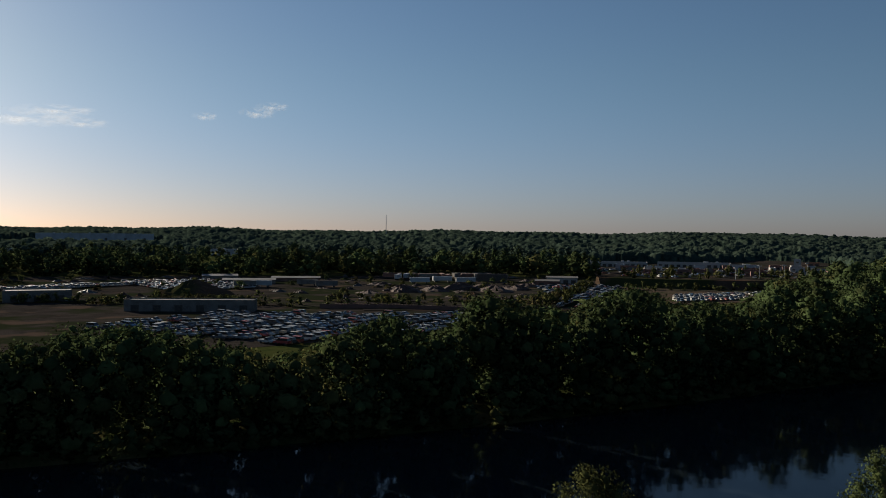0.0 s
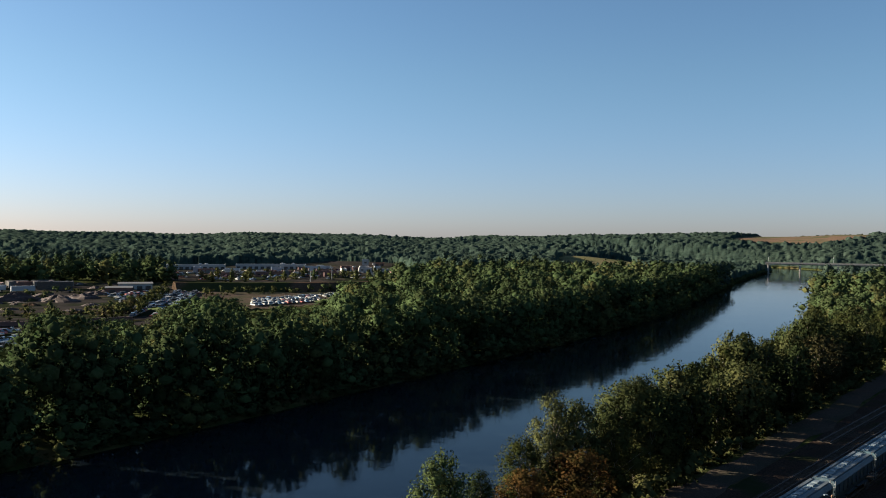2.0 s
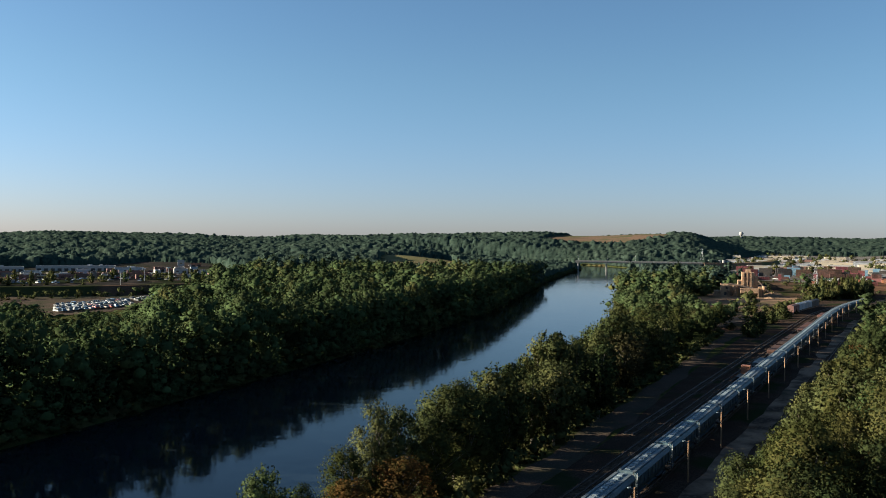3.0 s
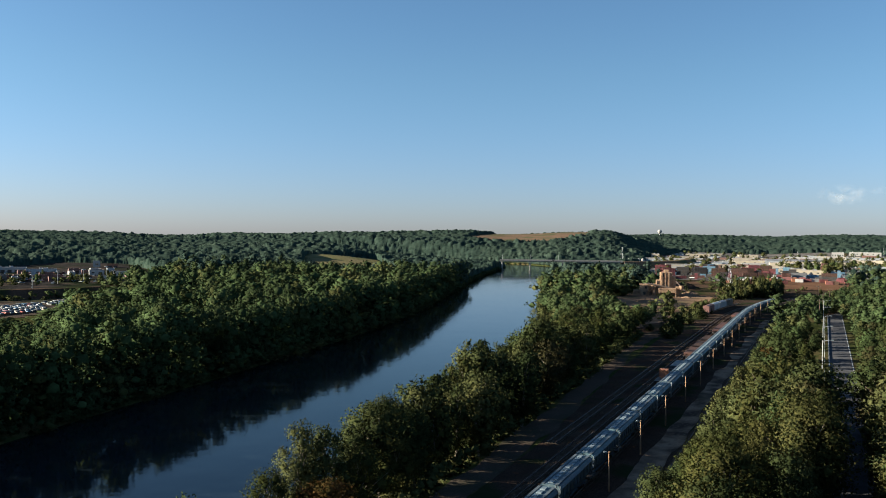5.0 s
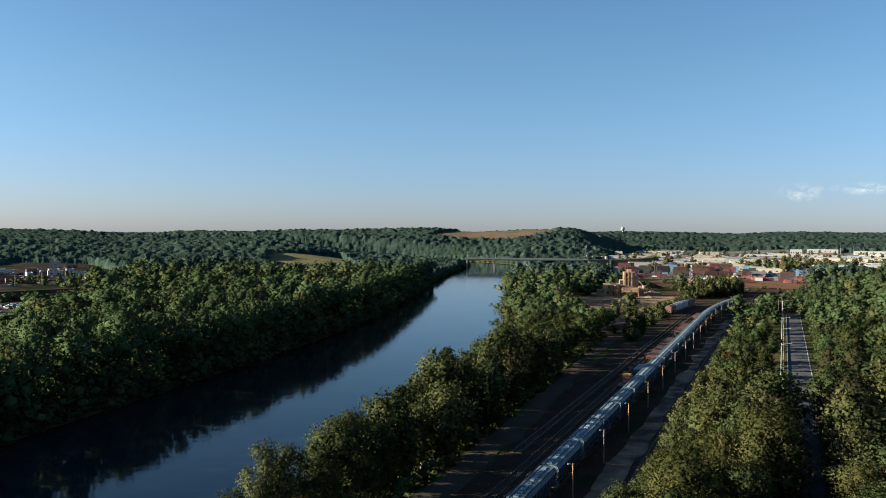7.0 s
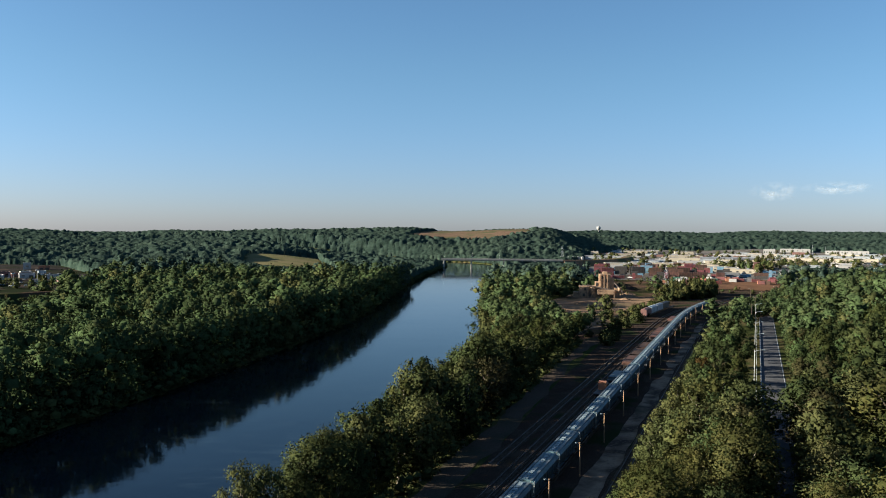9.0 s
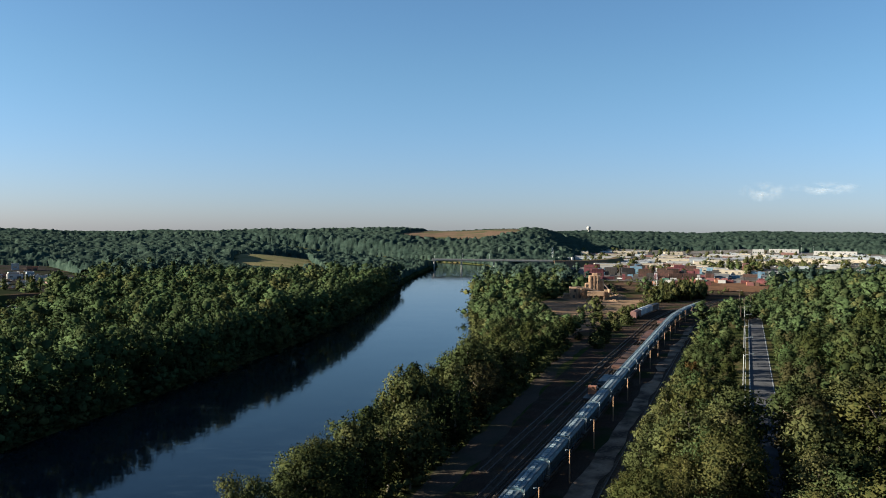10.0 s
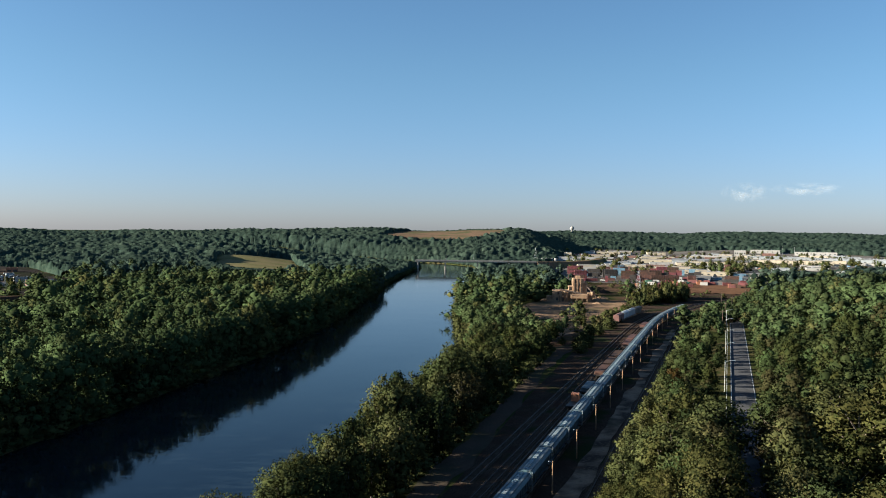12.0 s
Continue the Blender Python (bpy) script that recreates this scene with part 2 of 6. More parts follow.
WATER = bpy.data.materials.new("river_water")
WATER.use_nodes = True
_n, _l = WATER.node_tree.nodes, WATER.node_tree.links
_b = _n["Principled BSDF"]
_b.inputs["Base Color"].default_value, _b.inputs["Roughness"].default_value = (0.008, 0.012, 0.016, 1), 0.06
_b.inputs["IOR"].default_value, _b.inputs["Specular IOR Level"].default_value = 1.333, 0.2
_g = _n.new("ShaderNodeNewGeometry")
_heights = []
for scale, distance in ((0.35, 0.05), (0.035, 0.22)):
    _t = _n.new("ShaderNodeTexNoise")
    _t.inputs["Scale"].default_value, _t.inputs["Detail"].default_value = scale, 3.0
    _l.new(_g.outputs["Position"], _t.inputs["Vector"])
    _p = _n.new("ShaderNodeBump")
    _p.inputs["Strength"].default_value, _p.inputs["Distance"].default_value = 0.35, distance
    _l.new(_t.outputs["Fac"], _p.inputs["Height"])
    if _heights:
        _l.new(_heights[-1].outputs[0], _p.inputs["Normal"])
    _heights.append(_p)
_l.new(_heights[-1].outputs[0], _b.inputs["Normal"])

# ---- mesh helpers ----


class Shape:
    """Collects vertices and faces for one mesh."""

    def __init__(self):
        self.v, self.f = [], []

    def add(self, verts, faces, m=None):
        k = len(self.v)
        self.v += [tuple(m @ Vector(p)) if m else tuple(p) for p in verts]
        self.f += [tuple(k + i for i in face) for face in faces]
        return self

    def box(self, x0, x1, y0, y1, z0, z1, m=None, bevel=0.0):
        if not bevel:
            vs = [(x, y, z) for z in (z0, z1) for x, y in ((x0, y0), (x1, y0), (x1, y1), (x0, y1))]
            return self.add(vs, [(3, 2, 1, 0), (4, 5, 6, 7), (0, 1, 5, 4), (1, 2, 6, 5), (2, 3, 7, 6), (3, 0, 4, 7)], m)
        b = bevel
        ring = [(x0 + b, y0), (x1 - b, y0), (x1, y0 + b), (x1, y1 - b), (x1 - b, y1), (x0 + b, y1), (x0, y1 - b), (x0, y0 + b)]
        top = [(min(max(x, x0 + b), x1 - b), min(max(y, y0 + b), y1 - b)) for x, y in ring]
        vs = [(x, y, z0) for x, y in ring] + [(x, y, z1 - b) for x, y in ring] + [(x, y, z1) for x, y in top]
        fs = [tuple(range(7, -1, -1)), tuple(range(16, 24))]
        for r in (0, 8):
            fs += [(r + i, r + (i + 1) % 8, r + 8 + (i + 1) % 8, r + 8 + i) for i in range(8)]
        return self.add(vs, fs, m)

    def rod(self, a, b, r0, r1=None, sides=8):
        a, b = Vector(a), Vector(b)
        r1 = r0 if r1 is None else r1
        q = (b - a).to_track_quat("Z", "Y")
        vs = []
        for p, r in ((a, r0), (b, r1)):
            vs += [p + q @ Vector((r * math.cos(2 * math.pi * i / sides), r * math.sin(2 * math.pi * i / sides), 0)) for i in range(sides)]
        fs = [(i, (i + 1) % sides, sides + (i + 1) % sides, sides + i) for i in range(sides)]
        return self.add(vs, fs + [tuple(range(sides - 1, -1, -1)), tuple(range(sides, 2 * sides))])

    def loft(self, sections):
        """sections: lists of equally many points, joined in turn and capped."""
        k = len(sections[0])
        vs = [p for sec in sections for p in sec]
        fs = []
        for j in range(len(sections) - 1):
            fs += [(j * k + i, j * k + (i + 1) % k, (j + 1) * k + (i + 1) % k, (j + 1) * k + i) for i in range(k)]
        return self.add(vs, fs + [tuple(range(k - 1, -1, -1)), tuple(range((len(sections) - 1) * k, len(sections) * k))])

    def mesh(self, name, mat):
        me = bpy.data.meshes.new(name)
        me.from_pydata(self.v, [], self.f)
        me.materials.append(mat)
        me.update()
        return me


def thing(name, m, label, category, group="", kind=""):
    ob = new(name)
    ob.empty_display_size = 0.5
    ob.matrix_basis = m
    return tagged(ob, label, category, group, kind)


def part(name, shape, mat, parent, label=""):
    ob = new(name, shape.mesh(name, mat) if isinstance(shape, Shape) else shape)
    ob.parent = parent
    return tagged(ob, label)


def solid(name, shape, mat, label, category, kind="", group=""):
    return tagged(new(name, shape.mesh(name, mat)), label, category, group, kind)


def array_mesh(name, verts, faces, mat):
    """A mesh from numpy arrays: faces all of one corner count."""
    verts, faces = np.asarray(verts, np.float32), np.asarray(faces, np.int32)
    me = bpy.data.meshes.new(name)
    k = faces.shape[1]
    me.vertices.add(len(verts))
    me.vertices.foreach_set("co", verts.ravel())
    me.loops.add(faces.size)
    me.loops.foreach_set("vertex_index", faces.ravel())
    me.polygons.add(len(faces))
    me.polygons.foreach_set("loop_start", np.arange(0, faces.size, k, dtype=np.int32))
    me.polygons.foreach_set("loop_total", np.full(len(faces), k, np.int32))
    me.materials.append(mat)
    me.update(calc_edges=True)
    return me


# ---- plan: s runs along the road and the tracks, o lies to their north ----
UX, UY = 0.9422, 0.3351


def W(s, o, z=0.0):
    return (UX * s - UY * o, UY * s + UX * o, z)


def SO(x, y):
    return UX * x + UY * y, -UY * x + UX * y


HEADING = math.degrees(math.atan2(UY, UX))
WATER_Z = -2.0
NEAR_S, NEAR_O = (-5000, -400, 0, 60, 100, 150, 170, 270, 330, 408, 500, 602, 740, 829, 1042, 1150, 1230, 1290, 1340, 1400, 5000), (57, 58, 61, 61.5, 65, 71, 74, 86, 103, 131, 161, 191, 227, 249, 306, 345, 420, 560, 800, 1200, 1260)
FAR_S, FAR_O = (-5000, -400, 0, 60, 100, 140, 179, 291, 380, 437, 679, 836, 1084, 1150, 1200, 1240, 1290, 1350, 5000), (135, 128, 129, 132, 137, 144, 150, 169, 189, 205, 283, 328, 394, 450, 560, 720, 1000, 1330, 1400)


def near_bank(s):
    return np.interp(s, NEAR_S, NEAR_O)


def far_bank(s):
    return np.interp(s, FAR_S, FAR_O)


def smooth(a, b, x):
    t = np.clip((np.asarray(x, float) - a) / (b - a), 0, 1)
    return t * t * (3 - 2 * t)


def ground_z(x, y):
    """Height of the land: flood plain, bluff beside the road, hills all round."""
    x, y = np.asarray(x, float), np.asarray(y, float)
    s, o = SO(x, y)
    d = np.hypot(x, y)
    az = np.degrees(np.arctan2(x, y))
    north = np.interp(d, (430, 560, 700, 850, 1000, 1250, 1500, 1850, 2200), (0, 1.5, 4, 7.5, 11.5, 19, 26.5, 32.5, 30))
    middle = np.interp(d, (1150, 1300, 1450, 1600, 1750, 1900, 2300), (0, 7, 20, 35, 45, 47, 40))
    east = np.interp(d, (690, 760, 1300, 1500, 1780, 1860, 2000, 2300, 2600, 3000), (0, 5.5, 4, 4, 4.5, 6, 14, 31, 45, 42))
    hills = north + (middle - north) * smooth(37, 48, az)
    hills = hills + (east - hills) * smooth(57, 61, az)
    swell = 1.3 * np.sin(x * 0.0061 + 1.3) * np.sin(y * 0.0053) + 1.0 * np.sin(az * 0.35 + 0.6) + 0.7 * np.sin(az * 0.83)
    hills = hills + swell * smooth(700, 1100, d) * (1 + smooth(1300, 2300, d))
    valley = smooth(-60, 330, np.maximum(near_bank(s) - o, o - far_bank(s)))
    hills = hills * np.maximum(valley, smooth(1330, 1700, d))
    hills = np.maximum(hills, 12 * smooth(51.8, 54.0, az) * smooth(57.6, 55.6, az) * smooth(1230, 1380, d) * smooth(1640, 1470, d))
    hills = hills + 2.5 * np.sin(x * 0.011 + y * 0.004) * np.sin(y * 0.009 - x * 0.003) * smooth(1000, 1300, d) * smooth(40, 34, az)
    bluff = 9 * smooth(-10, -70, o) * smooth(-400, -150, s) * smooth(640, 480, s)
    return np.maximum(hills, bluff)


# ---- ground ----
rows_s = np.concatenate([[-4950, -3200, -2000, -1200, -700], np.arange(-400, 1500, 14.0), np.arange(1500, 3200, 40.0), [3400, 4000, 4950]])
south = -np.concatenate([[4950, 3900], np.arange(3200, 800, -60.0), np.arange(800, 320, -20.0), np.arange(320, 20, -9.0), [14, 8, 3, 0]])
north = np.concatenate([[0, 3, 8, 14], np.arange(20, 120, 9.0), np.arange(120, 1300, 18.0), np.arange(1300, 2700, 60.0), [3000, 3600, 4950]])
grid = []
for s_ in rows_s:
    n_, f_ = float(near_bank(s_)), float(far_bank(s_))
    line = [(o_ + n_, 0) for o_ in south] + [(n_ + 2.5, -3.4), (n_ + 8, -4.5), (f_ - 8, -4.5), (f_ - 2.5, -3.4)] + [(o_ + f_, 0) for o_ in north]
    for o_, dz in line:
        x_, y_, _ = W(s_, o_)
        x_, y_ = max(-4900, min(4900, x_)), max(-4900, min(4900, y_))
        bank = -2.15 if o_ in (n_, f_) else -0.7 if o_ in (n_ - 3, f_ + 3) else 0.0
        grid.append((x_, y_, dz if dz else float(ground_z(x_, y_)) + bank))
cols = len(south) + 4 + len(north)
gi = np.arange(len(rows_s) * cols).reshape(len(rows_s), cols)
gf = np.stack([gi[:-1, :-1], gi[1:, :-1], gi[1:, 1:], gi[:-1, 1:]], -1).reshape(-1, 4)
ground = tagged(new("ground", array_mesh("ground", grid, gf, SOIL)), "rough green and brown valley floor rising to hills", "ground", kind="structure")
for poly in ground.data.polygons:
    poly.use_smooth = True
water_rows = np.concatenate([[-3000, -1000, -400], np.arange(-300, 1500, 12.5), [2200, 3500]])
wv = [W(s_, o_, WATER_Z) for s_ in water_rows for o_ in (float(near_bank(s_)) - 1.0, float(far_bank(s_)) + 1.0)]
wf = [(2 * i, 2 * i + 2, 2 * i + 3, 2 * i + 1) for i in range(len(water_rows) - 1)]
tagged(new("river", array_mesh("river", wv, wf, WATER)), "calm dark blue river with faint ripples", "river", kind="structure")


def strip(name, rows, mat, z, label, category, ragged=0.0):
    """A level sheet along the corridor. rows: s, o to the south, o to the north; ragged: metres of wander at its edges."""
    if ragged:
        chance = np.random.default_rng(5)
        ss = np.arange(rows[0][0], rows[-1][0], 3.0)
        a = np.interp(ss, [r[0] for r in rows], [r[1] for r in rows])
        b = np.interp(ss, [r[0] for r in rows], [r[2] for r in rows])
        wander = lambda: np.convolve(chance.normal(size=len(ss)), (0.25, 0.5, 0.75, 0.5, 0.25), "same") * ragged
        rows = list(zip(ss, a + wander(), b + wander()))
    v = [W(s_, o_, z) for s_, a, b in rows for o_ in (a, b)]
    f = [(2 * i, 2 * i + 2, 2 * i + 3, 2 * i + 1) for i in range(len(rows) - 1)]
    return tagged(new(name, array_mesh(name, v, f, mat)), label, category, kind="structure")


def patch(name, points, mat, z, label, category):
    me = bpy.data.meshes.new(name)
    me.from_pydata([(x, y, z) for x, y in points], [], [tuple(range(len(points)))])
    me.materials.append(mat)
    return tagged(new(name, me), label, category, kind="structure")

# ---- rail yard, road and yards ----
strip("rail_yard", [(-120, 21.5, 44), (90, 21.5, 46), (150, 21.5, 47.5), (240, 21.5, 54), (330, 21.5, 58), (420, 21.5, 56), (520, 4, 50), (620, -30, 30), (720, -70, -5)], BALLAST, 0.05, "dark ballast and cinders of a rail yard", "rail yard")
strip("gravel_road", [(-120, 46, 51), (90, 46.5, 51.5), (150, 48.5, 53.5), (190, 50.5, 55.5), (277, 57.5, 63), (330, 59.5, 66), (380, 61, 75)], GRAVEL, 0.09, "worn pale gravel track beside the rails", "gravel road", 0.6)
strip("dirt_strip", [(-120, 24.6, 27.6), (90, 24.6, 28.4), (200, 24.6, 28.4), (300, 24.6, 28.4), (430, 24.8, 28)], STRIPDIRT, 0.09, "bare dirt access strip beside the rails", "dirt track", 0.4)
strip("road", [(-200, -9.4, -2.3), (700, -4.8, 2.1)], ASPHALT, 0.06, "grey two-lane asphalt road", "road")
for a_, b_ in ((-2.6, 1.8), (-9.1, -4.5)):
    strip("edge_line", [(-200, a_ - 0.06, a_ + 0.06), (700, b_ - 0.06, b_ + 0.06)], ROADPAINT, 0.066, "worn painted road line", "road marking")



TRAIN_O = 34.8


def rail_offset(s, base):
    """Tracks run nearly straight, then swing south."""
    return base + 0.008 * (min(s, 400) - 260) - 0.0007 * max(0.0, s - 420) ** 2


def track(base, s0, s1):
    """Two rails on timber ties; the ties are many."""
    n = int((s1 - s0) / 6)
    pts = [s0 + (s1 - s0) * i / n for i in range(n + 1)]
    holder = thing("railway_track", Matrix.Identity(4), "rusty steel rails on dark timber ties", "railway track", "tracks of the rail yard", "structure")
    for side in (-0.75, 0.75):
        sh = Shape()
        sh.loft([[W(s, rail_offset(s, base) + side + a, z) for a, z in ((-0.07, 0.18), (0.07, 0.18), (0.05, 0.36), (-0.05, 0.36))] for s in pts])
        part("rail", sh, STEEL, holder)
    sh = Shape()
    s = s0
    while s < min(s1, 330):
        sh.box(-0.13, 0.13, -1.3, 1.3, 0.04, 0.2, Matrix.Translation(W(s, rail_offset(s, base))) @ pose(0, 0, 0, 0, 0, HEADING + random.uniform(-1, 1)))
        s += 0.62
    tagged(part("tie_row", sh, TIMBER, holder), kind="stuff")


for base_, a_, b_ in ((23.3, -60, 520), (TRAIN_O, -60, 640), (TRAIN_O + 4.6, -60, 640), (42.2, -60, 620), (46.4, 150, 520), (55.5, 430, 530)):
    track(base_, a_, b_)

# ---- trees ----
rng = np.random.default_rng(7)
_bm = bmesh.new()
bmesh.ops.create_icosphere(_bm, subdivisions=1, radius=1)
ICO_V = np.array([v.co[:] for v in _bm.verts])
ICO_F = np.array([[v.index for v in f.verts] for f in _bm.faces])
_bm.free()
OCTA_V = np.array([(1, 0, 0), (0, 1, 0), (-1, 0, 0), (0, -1, 0), (0, 0, 1), (0, 0, -1)], float)
OCTA_F = np.array([(0, 1, 4), (1, 2, 4), (2, 3, 4), (3, 0, 4), (1, 0, 5), (2, 1, 5), (3, 2, 5), (0, 3, 5)])


def leaves(centre, normal, size):
    """Three-cornered leaf clumps at the centres, facing about the normals. Returns vertices and triangles."""
    n = len(centre)
    nrm = normal / np.linalg.norm(normal, axis=1, keepdims=True)
    other = rng.normal(size=(n, 3))
    a = np.cross(nrm, other)
    a /= np.linalg.norm(a, axis=1, keepdims=True)
    b = np.cross(nrm, a)
    sz = size[:, None]
    v = np.stack([centre - a * sz - b * sz * 0.5, centre + a * sz - b * sz * 0.4, centre + b * sz * 0.95], 1).reshape(-1, 3)
    return v, np.arange(3 * n).reshape(n, 3)


def unit(v):
    return v / np.maximum(np.linalg.norm(v, axis=-1, keepdims=True), 1e-6)


def crown_arrays(lobes, count, leaf, core=0.72, solid_core=(ICO_V, ICO_F), loose_leaf=0.55):
    """lobes: x, y, z, radius, squash. Lobes thick with leaf clumps; the normals follow the rounded crown."""
    lobes = np.asarray(lobes, float)
    middle = np.average(lobes[:, :3], axis=0, weights=lobes[:, 3]) - (0, 0, lobes[:, 3].mean() * 0.25)
    vs, fs, ns, k = [], [], [], 0
    area = lobes[:, 3] ** 2
    share = np.maximum(3, (count * area / area.sum()).astype(int))
    for (x, y, z, r, q), m in zip(lobes, share):
        cv, cf = solid_core
        wob = 1 + rng.uniform(-0.18, 0.18, len(cv))
        body = cv * (r * core * wob)[:, None] * (1, 1, q) + (x, y, z)
        vs.append(body)
        fs.append(cf + k)
        ns.append(unit(unit(cv) * 0.45 + unit(body - middle) * 0.7))
        k += len(cv)
        way = rng.normal(size=(m, 3))
        way[:, 2] += 0.15
        way = unit(way)
        dist = r * (core - 0.04 + (1.2 - core) * rng.random(m) ** 0.75)
        c = way * dist[:, None] * (1, 1, q) + (x, y, z)
        v, f = leaves(c, way * 0.75 + rng.normal(size=(m, 3)) * loose_leaf, leaf * rng.uniform(0.6, 1.25, m))
        vs.append(v)
        fs.append(f + k)
        ns.append(np.repeat(unit(way * 0.38 + unit(c - middle) * 0.8 + rng.normal(size=(m, 3)) * 0.14), 3, axis=0))
        k += len(v)
    return np.concatenate(vs), np.concatenate(fs), np.concatenate(ns)


def rounded(me, normals):
    """Shades the mesh by the crown's own roundness."""
    me.polygons.foreach_set("use_smooth", np.ones(len(me.polygons), bool))
    me.normals_split_custom_set_from_vertices(normals.tolist())


def crown_lobes(height, width, base, count, top=0.5, ragged=0.25, big=1.0):
    """Lobes filling an egg-shaped crown; top: where it is widest."""
    out = []
    for i in range(count):
        t = (i + rng.random()) / count
        z = base + (height - base) * (0.04 + 0.88 * t)
        rel = (z - base) / (height - base)
        env = width / 2 * max(0.22, 1 - abs((rel - top) / (1 - top if rel > top else top)) ** 2.0 * 0.85)
        a = i * 2.4 + rng.uniform(-0.6, 0.6)
        r = width * rng.uniform(0.13, 0.27) * (1.15 - 0.4 * rel) * big
        d = max(0.0, env - r * 0.7) * rng.uniform(1 - ragged * 1.6, 1.15)
        out.append((d * math.cos(a), d * math.sin(a), z - r * 0.3, r, rng.uniform(0.7, 1.05)))
    out.append((0, 0, base + (height - base) * 0.5, width * 0.24, 1.5))
    return out


def build_tree(height, width, base, lobes, count, leaf, mat, label, top=0.5, ragged=0.25, sides=7):
    """A tapered trunk with limbs, and a crown of leaf clumps; the pattern itself is the first tree planted."""
    ob = thing("tree", Matrix.Identity(4), label, "tree", "trees of the valley")
    lob = crown_lobes(height, width, base, lobes, top, ragged)
    sh = Shape()
    r = height * 0.016 + 0.06
    sh.rod((0, 0, -0.6), (0.1, 0.05, base), r * 1.3, r, sides)
    sh.rod((0.1, 0.05, base), (0, 0, base + (height - base) * 0.75), r, r * 0.25, sides)
    for x, y, z, rr, q in lob[:: max(1, lobes // 8)]:
        z0 = max(base * 0.8, z - width * 0.35)
        sh.rod((0.05, 0.02, z0), (x, y, z), r * 0.45, r * 0.12, 5)
    part("trunk", sh, BARK, ob)
    v, f, nrm = crown_arrays(lob, count, leaf, 0.40, (OCTA_V, OCTA_F), 0.6)
    me = array_mesh("crown", v, f, mat)
    rounded(me, nrm)
    part("crown", me, mat, ob)
    return ob


USED = set()


def planted(pattern, x, y, scale, squash=1.0, group=""):
    if math.hypot(x, y) < 132 and pattern.name in CLOSE:
        pattern = CLOSE[pattern.name]
    m = Matrix.LocRotScale((x, y, float(ground_z(x, y))), Euler((random.uniform(-0.05, 0.05), random.uniform(-0.05, 0.05), random.uniform(0, 6.28))), (scale * squash, scale * squash, scale))
    if pattern.name not in USED:
        USED.add(pattern.name)
        pattern.matrix_basis = m
        ob = pattern
    else:
        ob = copy_unscaled(pattern, m)
    return tagged(ob, group=group)


def copy_unscaled(pattern, m):
    """A copy whose scale is that of m alone."""
    s = pattern.scale
    return copy_thing(pattern, m @ Matrix.Diagonal((1 / s[0], 1 / s[1], 1 / s[2], 1)))


BROAD = "broad-leaved green tree with a full lumpy crown"
FINE = [build_tree(14, 9.5, 2.6, 24, 3650, 0.258, LEAF, BROAD, 0.5),
        build_tree(14, 8.0, 2.2, 22, 2400, 0.316, LEAF, "tall green tree with an upright ragged crown", 0.45, 0.35),
        build_tree(14, 11.0, 3.0, 28, 4090, 0.267, LEAF, "wide green tree with a spreading lumpy crown", 0.55),
        build_tree(14, 9.0, 2.0, 20, 2540, 0.250, LEAF, "thin-leaved green tree with gaps in its crown", 0.5, 0.5),
        build_tree(14, 9.0, 2.2, 22, 3210, 0.258, LEAF_OLIVE, "olive green tree with a dull lumpy crown", 0.5, 0.3),
        build_tree(14, 8.5, 2.0, 20, 2540, 0.242, LEAF_BROWN, "brownish green tree with a thin dry crown", 0.5, 0.4)]
PALE = build_tree(12, 8.0, 1.6, 18, 2990, 0.242, LEAF_PALE, "pale yellow-green tree with a loose crown", 0.45, 0.35)
RUSTY = build_tree(9, 6.5, 1.0, 14, 2100, 0.232, LEAF_RUST, "small tree turning rust brown early", 0.5)
NEARS = [build_tree(14, 9.5, 2.6, 26, 7680, 0.174, LEAF, "near green tree with a full lumpy crown", 0.5),
         build_tree(14, 8.0, 2.2, 24, 8880, 0.149, LEAF, "near tall green tree with a ragged crown", 0.45, 0.35),
         build_tree(14, 10.5, 2.6, 28, 10440, 0.157, LEAF_OLIVE, "near olive green tree with a spreading crown", 0.5)]
PALE_NEAR = build_tree(12, 8.0, 1.6, 20, 8090, 0.145, LEAF_PALE, "near pale yellow-green tree with a loose crown", 0.45, 0.35)
RUSTY_NEAR = build_tree(9, 6.5, 1.0, 16, 6010, 0.133, LEAF_RUST, "near small tree turning rust brown early", 0.5)
CLOSE = dict(zip([t.name for t in FINE] + [PALE.name, RUSTY.name], [NEARS[0], NEARS[1], NEARS[2], NEARS[1], NEARS[2], NEARS[0], PALE_NEAR, RUSTY_NEAR]))
BUSH = build_tree(4, 5.0, 0.4, 10, 720, 0.273, LEAF, "low round green bush at the yard edge", 0.4)


def inside(x, y, poly):
    hit = False
    for (x0, y0), (x1, y1) in zip(poly, poly[1:] + poly[:1]):
        if (y0 > y) != (y1 > y) and x < (x1 - x0) * (y - y0) / (y1 - y0) + x0:
            hit = not hit
    return hit


LOT_A = [(-190, 205), (-100, 195), (-60, 215), (-28, 240), (15, 268), (40, 300), (62, 330), (70, 352), (20, 343), (-35, 350), (-60, 365), (-200, 372)]
LOT_B = [(-230, 372), (-60, 365), (-35, 350), (20, 343), (70, 352), (95, 400), (118, 505), (120, 590), (60, 600), (-60, 585), (-150, 560), (-250, 540)]
LOT_C = [(75, 345), (118, 385), (205, 420), (240, 470), (225, 505), (118, 520), (95, 400)]
STORES = [(125, 590), (118, 520), (225, 505), (330, 570), (385, 780), (340, 830), (270, 790), (135, 785)]
FIELD = [(561, 744), (538, 655), (618, 668), (760, 850), (660, 868)]
PLANT_YARD = [(303, 187), (345, 196), (412, 214), (540, 262), (575, 285), (523, 319), (449, 293), (380, 250)]
